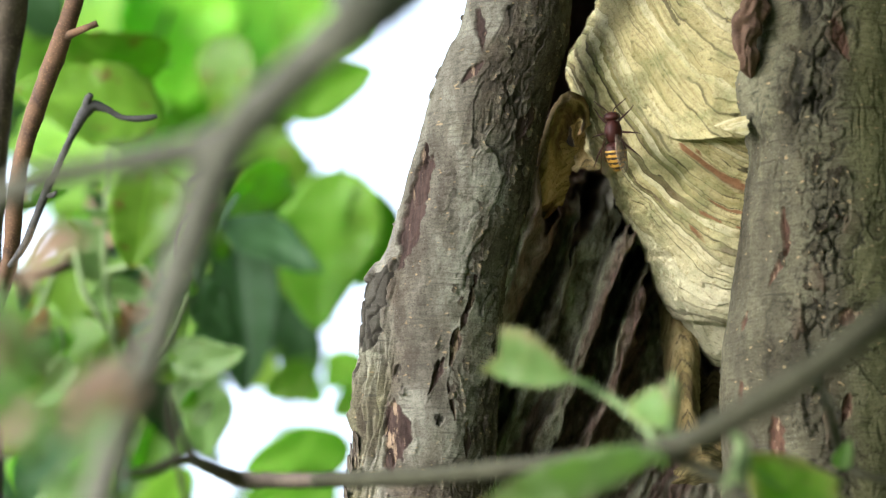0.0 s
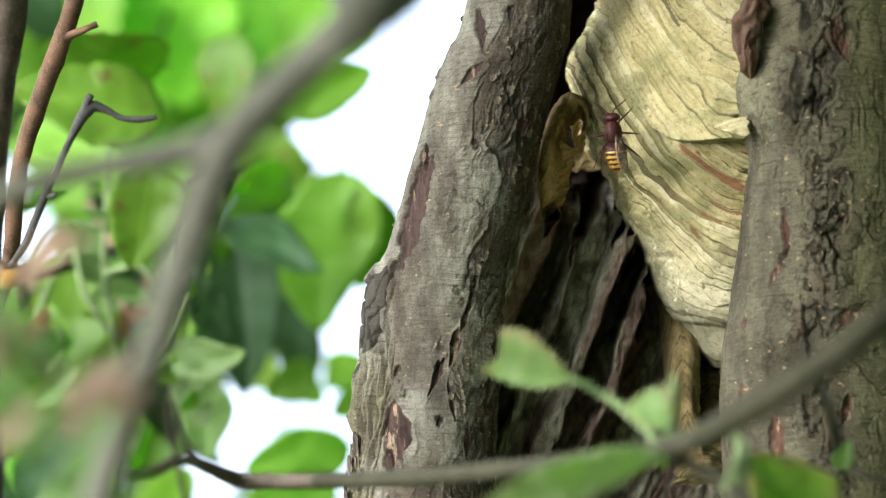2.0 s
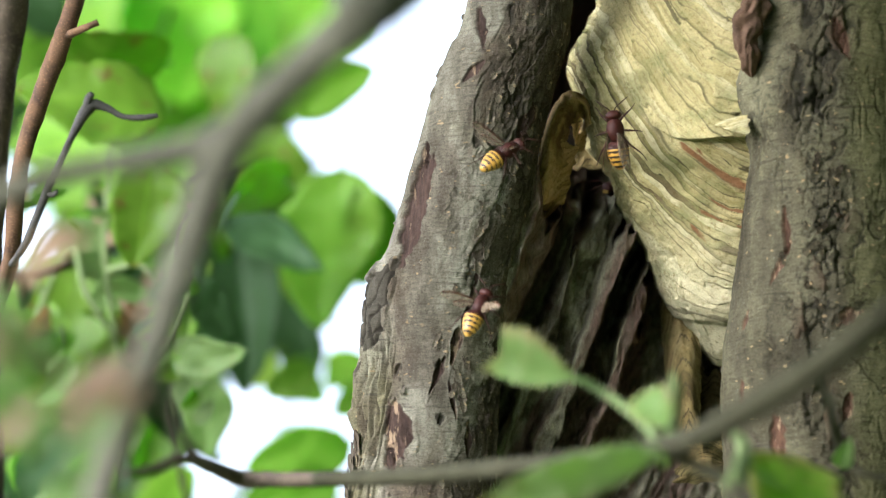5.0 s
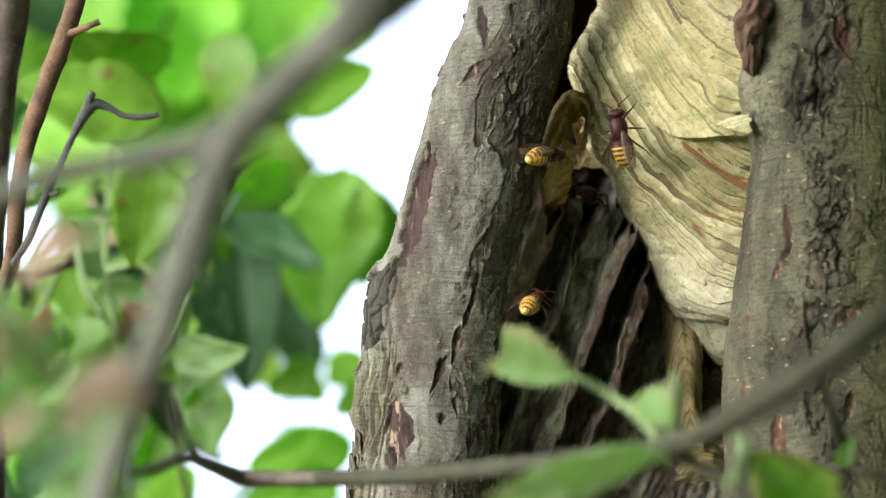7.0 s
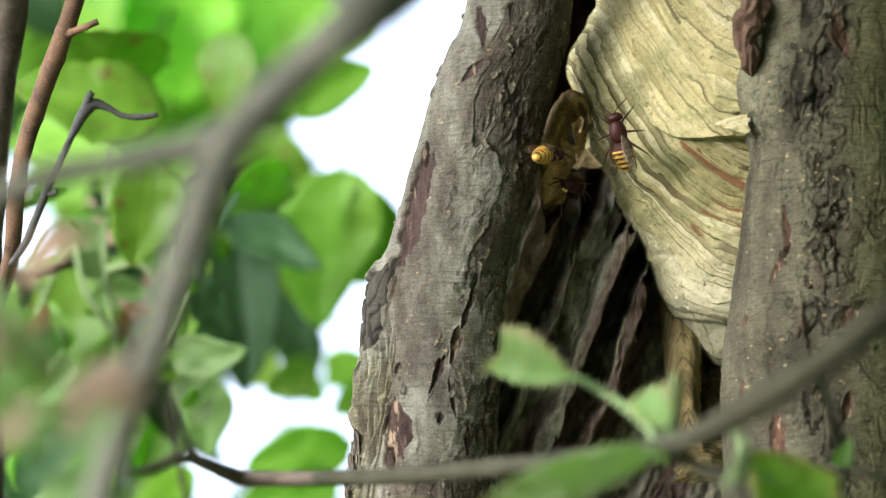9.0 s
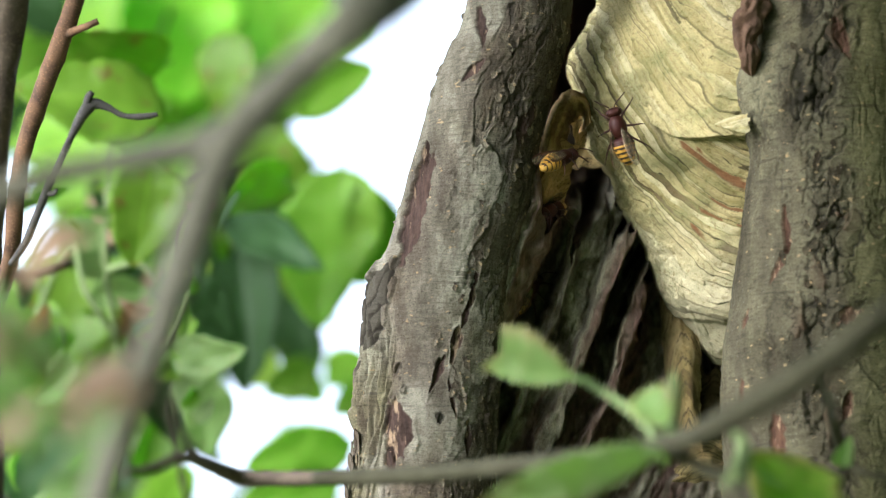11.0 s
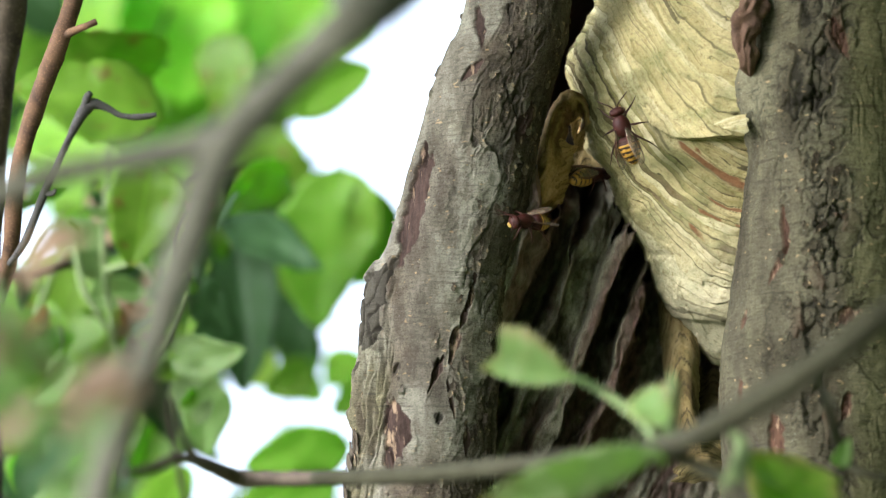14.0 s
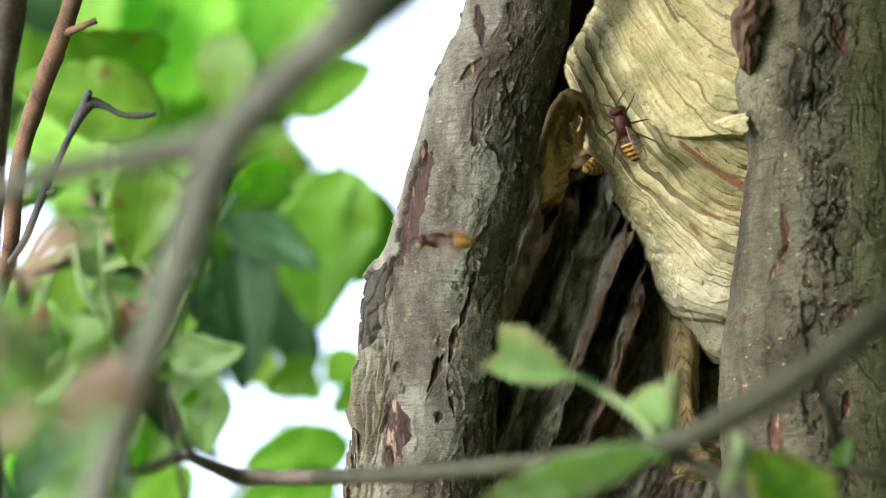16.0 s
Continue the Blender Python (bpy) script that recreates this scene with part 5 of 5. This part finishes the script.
side_stem(twig, [(0.079, 1.631, 1.7726), (0.0934, 1.6325, 1.7656), (0.1047, 1.6191, 1.7562), (0.1098, 1.608, 1.7412)], [0.002867, 0.002662, 0.002232, 0.002029], TWIG_GREEN, 14)
side_stem(twig, [(0.0787, 1.6453, 1.7771), (0.0727, 1.6722, 1.7901), (0.0627, 1.6843, 1.8008), (0.0505, 1.6976, 1.8103), (0.0433, 1.7106, 1.8164)], [0.001875, 0.001696, 0.001696, 0.001484, 0.001272], STALK, 15, 24, "pale green leaf stalk")
side_stem(twig, [(0.0831, 1.6312, 1.7716), (0.0842, 1.6572, 1.7886), (0.085, 1.6551, 1.7988), (0.0846, 1.6538, 1.8049)], [0.002893, 0.002686, 0.002273, 0.000826], STALK, 16, 24)
side_stem(twig, [(0.1272, 1.5394, 1.7848), (0.1408, 1.6555, 1.7967), (0.1514, 1.7439, 1.7992), (0.1584, 1.775, 1.7921), (0.1662, 1.7762, 1.7867), (0.1751, 1.7767, 1.7845)], [0.001696, 0.001696, 0.001768, 0.001768, 0.001768, 0.001547], TWIG_GREEN, 17, 40)
side_stem(twig, [(0.1047, 1.6189, 1.7572), (0.1097, 1.646, 1.774), (0.1075, 1.6585, 1.7825)], [0.004058, 0.003043, 0.001623], STALK, 18, 24)
leaf(twig, (0.0480, 1.6731, 1.8054), (0.0136, 1.6922, 1.8115), 0.02155, LEAF_RIMMED, -4, 5, "torn green leaf")
leaf(twig, (0.0779, 1.5998, 1.7651), (0.0150, 1.5345, 1.7360), 0.03497, LEAF_BRIGHTENED, 22, 6, "pale green leaf with a dry brown edge")
leaf(twig, (0.0802, 1.6374, 1.7809), (0.0739, 1.6393, 1.7959), 0.01276, LEAF_RIMMED, -15, 7)
leaf(twig, (0.0809, 1.6412, 1.7868), (0.0803, 1.6437, 1.7992), 0.00535, LEAF_TAN, 0, 2, "withered tan leaf tip")
leaf(twig, (0.1340, 1.6878, 1.7362), (0.1339, 1.7183, 1.7848), 0.03198, LEAF_BROAD, 20, 7, "broad green leaf with a brown rim")
leaf(twig, (0.1551, 1.7590, 1.7857), (0.1575, 1.7468, 1.7953), 0.00702, LEAF_PALE, 0, 0, "small green bud leaf")

# a thread of spider silk between branch and limb
thread = new("spider_thread", tube("spider_thread", [(-0.0536, 1.8495, 2.0817), (-0.0324, 1.8822, 2.0239), (-0.021, 1.9064, 2.0063), (-0.0152, 1.9196, 1.9923), (-0.0067, 1.9422, 1.982)], [0.00014] * 5, 30, 5))
thread.data.materials.append(SILK)
tagged(thread, "single spider silk thread hanging from the branch", "spider thread")


# ---- hornets ----
def ball(centre, size, seg=16, rings=12, pinch=0.0):
    """A rounded, pinched body segment."""
    bm = bmesh.new()
    bmesh.ops.create_uvsphere(bm, u_segments=seg, v_segments=rings, radius=1)
    for v in bm.verts:
        k = 1 - pinch * v.co.y
        v.co = Vector((v.co.x * size[0] * k + centre[0], v.co.y * size[1] + centre[1], v.co.z * size[2] * k + centre[2]))
    return bm


def abdomen_mesh():
    """Lathe along -y: six overlapping plates, dark in front and scalloped with yellow."""
    nv, nu = 72, 40
    t = np.linspace(0, 1, nv)[:, None]
    th = np.linspace(0, 2 * math.pi, nu, endpoint=False)[None]
    r = 0.0045 * np.sin(math.pi * np.clip(t, 0, 1) ** 0.58) ** 0.5 + 0.0001
    seg = t * 6
    frac = seg - np.floor(seg)
    r = r * (1 + 0.05 * frac - 0.02)
    y = -0.0047 - 0.0124 * t
    v = np.stack([r * np.sin(th), y + 0 * th, r * 0.86 * np.cos(th) - 0.0012 * t * t + 0 * th], axis=-1)
    mesh = grid_mesh("abdomen", v, wrap=True, cap=True)
    for m in (YELLOW, CHITIN_DARK, CHITIN):
        mesh.materials.append(m)
    for i, p in enumerate(mesh.polygons):
        a, b = divmod(i, nu)
        tt, ang = (a + 0.5) / nv, 2 * math.pi * (b + 0.5) / nu
        s = tt * 6
        f, k = s - math.floor(s), int(s)
        dark = 0.36 + 0.2 * abs(math.cos(ang * 1.0)) ** 14 - 0.1 * abs(math.sin(2 * ang))
        dot = (abs(abs(math.sin(ang)) - 0.6) < 0.1) and math.cos(ang) > 0 and f < 0.62
        if k == 0:
            p.material_index = 2
        elif k == 1:
            p.material_index = 2 if f < 0.5 else (1 if f < 0.62 else 0)
        else:
            p.material_index = 1 if (f < dark or dot) else 0
    return mesh


def wing_mesh(length, width):
    """A wing out along x, thin, with raised veins."""
    nv, nu = 14, 7
    v = np.linspace(0, 1, nv)[:, None]
    u = np.linspace(-1, 1, nu)[None]
    half = width * (0.22 + 0.78 * np.sin(math.pi * np.clip(v * 0.62 + 0.3 * v * v, 0, 0.98)) ** 0.8) * 0.5
    half[-1] *= 0.5
    x = v * length + 0 * u
    y = half * u - 0.3 * width * v
    z = 0.0002 * np.cos(u * 9) + 0.0004 * v
    pts = np.stack([x, y, z + 0 * x], axis=-1)
    back = pts[:, ::-1] - np.array([0, 0, 0.00008])
    return grid_mesh("wing", np.concatenate([pts, back], axis=1), wrap=True, cap=True)


HORNET = {"abdomen": abdomen_mesh(), "wing": wing_mesh(0.0172, 0.005), "hind_wing": wing_mesh(0.011, 0.004)}
for w in ("wing", "hind_wing"):
    HORNET[w].materials.append(WING)
    HORNET[w].materials.append(VEIN)
    for i, face in enumerate(HORNET[w].polygons):
        column = i % 14
        face.material_index = 1 if column in (5, 6, 7, 13) and i < 13 * 14 else 0


def wing_pose(sgn, spread, lift, hind=False, roll=0):
    """Where a wing hangs on the thorax: spread 0 lies back along the body, 90 stands out; lift raises the tip; roll folds it on edge."""
    sweep = -(82 - spread) if sgn > 0 else 180 + (82 - spread)
    root = Matrix.Translation((sgn * 0.0021, -0.0006 if not hind else -0.0020, 0.0024))
    return root @ pose(0, 0, 0, 0, 0, sweep) @ pose(0, 0, 0, 0, -lift, 0) @ pose(0, 0, 0, 180 - roll if sgn < 0 else -roll, 0, 0)


def hornet(label, legs=1.0):
    """Head to +y, back to +z, origin in the thorax."""
    h = new("hornet")
    h.scale = (0.98, 0.98, 0.98)
    tagged(h, label, "hornet", "hornets at the nest")
    part("thorax", ball((0, -0.0002, 0), (0.0036, 0.0053, 0.0035), 20, 16, 0.04), CHITIN, h, "dark red brown thorax")
    part("scutellum", ball((0, -0.0026, 0.0016), (0.0019, 0.0012, 0.0010), 12, 8), CHITIN, h)
    part("waist", ball((0, -0.0050, -0.0003), (0.0010, 0.0014, 0.0010), 10, 8), CHITIN, h)
    part("abdomen", HORNET["abdomen"], None, h, "yellow abdomen banded dark brown")
    head = part("head", ball((0, 0.0060, -0.0003), (0.0034, 0.0021, 0.0029), 18, 14), CHITIN, h, "red brown head")
    part("face", ball((0, 0.0066, -0.0014), (0.0017, 0.0012, 0.0017), 12, 10), FACE, head, "yellow face")
    for s in (-1, 1):
        part("eye", ball((s * 0.0022, 0.0062, 0.0002), (0.0009, 0.0012, 0.0017), 10, 8), EYE, head)
        part("mandible", ball((s * 0.0007, 0.0076, -0.0024), (0.0007, 0.0006, 0.0009), 8, 6), FACE, head)
        part("antenna", tube("antenna", [(s * 0.0007, 0.0072, 0.0006), (s * 0.0018, 0.0092, 0.0018), (s * 0.0044, 0.0112, 0.0014), (s * 0.0066, 0.0130, 0.0002)],
                             [0.00022, 0.00024, 0.00026, 0.00018], 14, 6), LEG, head)
        for reach, base_y, fwd in ((0.0070, 0.0022, 0.0062), (0.0088, -0.0002, -0.0016), (0.0092, -0.0022, -0.0098)):
            part("leg", tube("leg", [(s * 0.0016, base_y, -0.0018), (s * reach * 0.45, base_y + fwd * 0.35, 0.0002), (s * reach * 0.82, base_y + fwd * 0.75, -0.0016),
                                     (s * reach, base_y + fwd * 1.0, -0.0034), (s * (reach + 0.0012), base_y + fwd * 1.25, -0.0036)],
                             [0.00048, 0.0005, 0.00034, 0.0002, 0.00015], 18, 7), LEG, h)
    wings = []
    for s in (-1, 1):
        for kind in ("wing", "hind_wing"):
            w = part(kind, HORNET[kind], None, h, "clear amber wing")
            w.matrix_basis = wing_pose(s, 3 if kind == "wing" else 1, 3, kind == "hind_wing", 55)
            wings.append((w, s, kind == "hind_wing"))
    return h, wings


guard, guard_wings = hornet("red brown hornet with banded abdomen clinging to the nest")
guard.scale = (1.12, 1.06, 1.12)
comer, comer_wings = hornet("hornet flying in and landing beside the nest mouth")
climber, climber_wings = hornet("hornet flying in and crawling into the hollow")
leaver, leaver_wings = hornet("hornet that crawls from the hollow and flies off")


def hold(at, ahead, back):
    """A pose at a point: the head's direction and the back's direction, each as across, rise, front."""
    y = (ACROSS * ahead[0] + RISE * ahead[1] + FRONT * ahead[2]).normalized()
    z = ACROSS * back[0] + RISE * back[1] + FRONT * back[2]
    z = (z - z.dot(y) * y).normalized()
    return Matrix.Translation(at) @ Matrix((y.cross(z), y, z)).transposed().to_4x4()


def flap(wings, spells, spread=3, roll=55):
    """Wings lie back at rest and beat during the spells (start, end in seconds)."""
    for w, s, hind in wings:
        rows = []
        rest = wing_pose(s, spread - 2 if hind else spread, 3, hind, roll)
        t, last = 0.0, 0
        rows.append((0.0, rest))
        for start, end in spells:
            if start > 0:
                rows.append((start - 0.1, rest))
            n = int(round((end - start) * 30))
            for i in range(n + 1):
                up = i % 2 == 0
                rows.append((start + i / 30, wing_pose(s, 44 if hind else 60, 42 if up else -18, hind)))
            if end < 16:
                rows.append((end + 0.1, rest))
        if rows[-1][0] < 16:
            rows.append((16.0, rest))
        if spells and spells[0][0] <= 0:
            rows = rows[1:]
        walk(w, rows)


def motions():
    walk(guard, [(t, hold(at, ahead, (-0.35, 0.05, 1))) for t, at, ahead in (
        (0, (0.0751, 1.9572, 1.9693), (-0.10, 1, 0.05)), (3.5, (0.0751, 1.9572, 1.9693), (-0.10, 1, 0.05)), (4.2, (0.0751, 1.9572, 1.9693), (-0.10, 1, 0.05)), (6.3, (0.0766, 1.957, 1.97), (-0.16, 1, 0.05)),
        (7.8, (0.0766, 1.9572, 1.9693), (-0.16, 1, 0.05)), (8.4, (0.0768, 1.9574, 1.9683), (-0.20, 1, 0.05)), (9.2, (0.0768, 1.9574, 1.9683), (-0.22, 1, 0.05)), (11.3, (0.0768, 1.9569, 1.9706), (-0.30, 1, 0.05)),
        (12.5, (0.0768, 1.9570, 1.9704), (-0.32, 1, 0.05)), (13.5, (0.0785, 1.9549, 1.9704), (-0.32, 1, 0.05)), (14.5, (0.0792, 1.9549, 1.9704), (-0.36, 1, 0.05)), (16, (0.0795, 1.9549, 1.9704), (-0.40, 1, 0.05)))])
    walk(comer, [(t, hold(at, ahead, back)) for t, at, ahead, back in (
        (0, (-0.3119, 1.8918, 1.8828), (1, 0.3, -0.48), (-0.2, 1, 0.3)), (1.7, (-0.2665, 1.891, 1.8863), (1, 0.3, -0.48), (-0.2, 1, 0.3)), (2.0, (-0.178, 1.8898, 1.8921), (0.6, 0.35, -0.96), (-0.4, 0.8, 0.4)), (2.1, (-0.143, 1.8891, 1.8954), (0.45, 0.35, -1.28), (-0.4, 0.8, 0.4)), (2.2, (-0.1146, 1.8886, 1.8978), (0.4, 0.35, -1.36), (-0.4, 0.8, 0.4)), (2.3, (-0.0914, 1.888, 1.9006), (0.4, 0.35, -1.36), (-0.4, 0.8, 0.4)),
        (2.4, (-0.0687, 1.887, 1.9052), (0.4, 0.5, -1.20), (-0.4, 0.6, 0.7)), (2.5, (-0.0541, 1.8862, 1.909), (0.4, 0.52, -1.20), (-0.4, 0.6, 0.7)), (2.7, (-0.0316, 1.8845, 1.9169), (0.2, 0.55, -1.20), (-0.2, 0.6, 0.7)),
        (3.0, (-0.0129, 1.8812, 1.9326), (0.2, 0.55, -1.20), (-0.1, 0.6, 0.7)), (3.2, (-0.0063, 1.8898, 1.94), (0.45, 0.4, -1.36), (-0.2, 0.8, 0.5)), (3.5, (0.0022, 1.8987, 1.9463), (0.6, 0.45, -1.20), (-0.2, 0.7, 0.7)),
        (4.0, (0.0168, 1.9081, 1.9503), (0.4, 0.1, -1.44), (-0.1, 0.9, 0.4)), (4.2, (0.019, 1.9131, 1.9505), (0.4, 0.1, -1.44), (-0.1, 0.9, 0.4)), (5.0, (0.0285, 1.9279, 1.9532), (0.8, 0.5, -0.5), (-0.4, 0.5, 0.7)),
        (5.7, (0.038, 1.9376, 1.9555), (0.85, 0.5, -0.35), (-0.4, 0.3, 0.8)), (6.5, (0.043, 1.9426, 1.9561), (0.7, 0.35, -0.65), (-0.3, 0.7, 0.7)), (7.0, (0.0466, 1.9478, 1.9558), (0.7, 0.12, -0.8), (-0.1, 0.8, 0.6)),
        (7.5, (0.0471, 1.9478, 1.9558), (0.7, 0.12, -0.8), (-0.1, 0.8, 0.6)), (8.1, (0.0492, 1.9526, 1.9575), (0.75, 0.1, -0.8), (-0.3, 0.8, 0.6)), (9.2, (0.0476, 1.9575, 1.9581), (0.5, 0.05, -1), (-0.2, 0.9, 0.4)),
        (10.2, (0.0503, 1.9673, 1.9604), (0.5, 0.3, -1), (-0.3, 0.9, 0.4)), (11.3, (0.0555, 1.9824, 1.9613), (0.65, 0.25, -0.7), (-0.3, 0.7, 0.6)), (12.5, (0.0659, 2.0079, 1.9615), (0.65, 0.3, -0.75), (-0.3, 0.8, 0.5)),
        (13.5, (0.0693, 2.0178, 1.963), (0.75, 0.1, -0.7), (-0.2, 0.7, 0.7)), (14.5, (0.071, 2.0228, 1.9636), (0.75, 0.25, -0.7), (-0.2, 0.7, 0.7)), (15.2, (0.0722, 2.0274, 1.966), (0.75, 0.3, -0.7), (-0.2, 0.7, 0.7)), (16, (0.0767, 2.0363, 1.9723), (0.75, 0.2, -0.7), (-0.2, 0.7, 0.7)))])
    walk(climber, [(t, hold(at, ahead, back)) for t, at, ahead, back in (
        (0, (-0.3215, 1.8967, 1.8594), (1, 0, -0.64), (0, 1, 0.3)), (2.7, (-0.2665, 1.8945, 1.8699), (1, 0.1, -0.64), (-0.2, 1, 0.3)), (3.0, (-0.1708, 1.8935, 1.8744), (0.6, 0.3, -1.12), (-0.3, 0.8, 0.5)), (3.1, (-0.1397, 1.8932, 1.8758), (0.6, 0.45, -1.12), (-0.3, 0.7, 0.7)), (3.2, (-0.1163, 1.8933, 1.8753), (0.6, 0.45, -1.12), (-0.3, 0.7, 0.7)), (3.3, (-0.0962, 1.8934, 1.8748), (0.6, 0.45, -1.12), (-0.3, 0.7, 0.7)), (3.4, (-0.077, 1.8935, 1.8746), (0.6, 0.45, -1.12), (-0.3, 0.7, 0.7)),
        (3.5, (-0.0651, 1.8936, 1.8741), (0.6, 0.45, -1.12), (-0.3, 0.7, 0.7)), (3.7, (-0.0421, 1.8944, 1.8704), (0.6, 0.45, -1.12), (-0.3, 0.7, 0.7)), (3.9, (-0.0261, 1.8996, 1.8699), (0.45, 0.35, -1.36), (-0.3, 0.8, 0.5)),
        (4.0, (-0.0168, 1.9042, 1.8725), (0.4, 0.45, -1.20), (-0.3, 0.7, 0.7)), (4.2, (-0.0024, 1.9082, 1.8777), (0.3, 0.4, -1.36), (-0.2, 0.8, 0.5)), (5.0, (0.0161, 1.932, 1.8859), (0.4, 0.8, -0.5), (-0.2, 0.5, 0.8)),
        (5.8, (0.0248, 1.9469, 1.8877), (0.4, 0.9, -0.3), (-0.2, 0.3, 0.9)), (6.3, (0.0279, 1.952, 1.8879), (0.45, 0.85, -0.3), (0.1, 0.2, 1)), (6.5, (0.0291, 1.9536, 1.8903), (0.45, 0.85, -0.3), (0.1, 0.2, 1)),
        (7.0, (0.0397, 1.9611, 1.8933), (0.5, 0.4, -1.5), (-0.1, 0.7, 0.7)), (7.5, (0.0381, 1.9805, 1.8982), (0.3, 0.35, -1.6), (-0.1, 0.7, 0.7)), (8.0, (0.0373, 2.0048, 1.9039), (0.15, 0.25, -1), (-0.1, 0.9, 0.4)),
        (8.5, (0.0331, 2.0433, 1.9155), (0.1, 0.5, -1), (0, 0.8, 0.6)), (9.2, (0.03, 2.0484, 1.9155), (0.1, 0.7, -1), (0, 0.8, 0.6)), (10.5, (0.0363, 2.0385, 1.9138), (0.5, 0.8, -0.3), (-0.2, 0.3, 0.9)),
        (11.7, (0.0449, 2.0374, 1.9191), (0.35, 0.5, -0.75), (0.1, 0.7, 0.6)), (12.5, (0.0506, 2.04, 1.9307), (0.3, 0.5, -0.75), (0.1, 0.7, 0.6)), (13.0, (0.0518, 2.0347, 1.932), (0.3, 0.5, -0.75), (0.1, 0.7, 0.6)),
        (13.5, (0.0545, 2.038, 1.9403), (0.3, 0.5, -0.75), (0.1, 0.7, 0.6)), (13.7, (0.0535, 2.0474, 1.944), (0.2, 0.6, -0.75), (0.1, 0.6, 0.6)), (13.95, (0.049, 2.0554, 1.9545), (0.1, 0.8, -0.5), (0.1, 0.4, 0.8)), (16, (0.0473, 2.0579, 1.9671), (0.1, 0.9, -0.3), (0.1, 0.3, 0.9)))])
    walk(leaver, [(t, hold(at, ahead, back)) for t, at, ahead, back in (
        (0, (0.0883, 2.0676, 1.9693), (-0.5, 0.2, 1), (0.3, 1, -0.2)), (4.2, (0.0857, 2.0676, 1.9693), (-0.5, 0.2, 1), (0.3, 1, -0.2)), (6.3, (0.0634, 2.0296, 1.9559), (-0.3, 0.1, 1), (0.3, 1, 0.05)),
        (7.5, (0.0633, 2.0245, 1.9558), (-0.3, 0.1, 1), (0.3, 1, 0.05)), (8.3, (0.0592, 2.0094, 1.9548), (-0.3, 0.1, 1), (0.5, 0.9, -0.1)), (9.2, (0.0569, 1.9994, 1.9533), (-0.3, -0.1, 1), (0.5, 0.9, 0.1)),
        (10.3, (0.0509, 1.996, 1.9453), (-0.4, -0.3, 0.9), (0.4, 0.8, 0.4)), (11.5, (0.0458, 1.9924, 1.9382), (-0.45, 0.0, 0.9), (0.4, 0.7, 0.6)), (12.5, (0.0454, 1.9876, 1.9367), (-0.45, 0.05, 0.9), (0.4, 0.7, 0.6)),
        (13.1, (0.0443, 1.9829, 1.9351), (-0.5, 0.0, 0.9), (0.4, 0.7, 0.6)), (13.6, (0.0403, 1.9733, 1.932), (-0.6, -0.05, 0.8), (0.3, 0.7, 0.6)), (14.1, (0.0351, 1.9637, 1.9289), (-0.75, 0.0, 0.65), (0.3, 0.6, 0.7)),
        (14.5, (0.033, 1.9541, 1.9262), (-0.9, 0.0, 0.4), (0.2, 0.6, 0.7)), (15.1, (0.0292, 1.9495, 1.9237), (-0.9, 0.0, 0.4), (0.2, 0.6, 0.7)), (15.5, (0.0231, 1.9395, 1.9226), (-0.95, 0.15, 0.2), (0.2, 0.8, 0.5)),
        (15.7, (0.0196, 1.9298, 1.9204), (-0.95, 0.3, 0.1), (0.2, 0.8, 0.5)), (15.9, (0.0075, 1.921, 1.9135), (-1, 0.05, 0.05), (0.1, 0.9, 0.4)), (16, (-0.0027, 1.9166, 1.9101), (-1, 0.02, 0.05), (0.1, 0.9, 0.4)))])
    flap(comer_wings, [(0.0, 5.7)])
    flap(climber_wings, [(0.0, 5.8)])
    flap(leaver_wings, [(15.3, 16.0)], 4, 25)


motions()
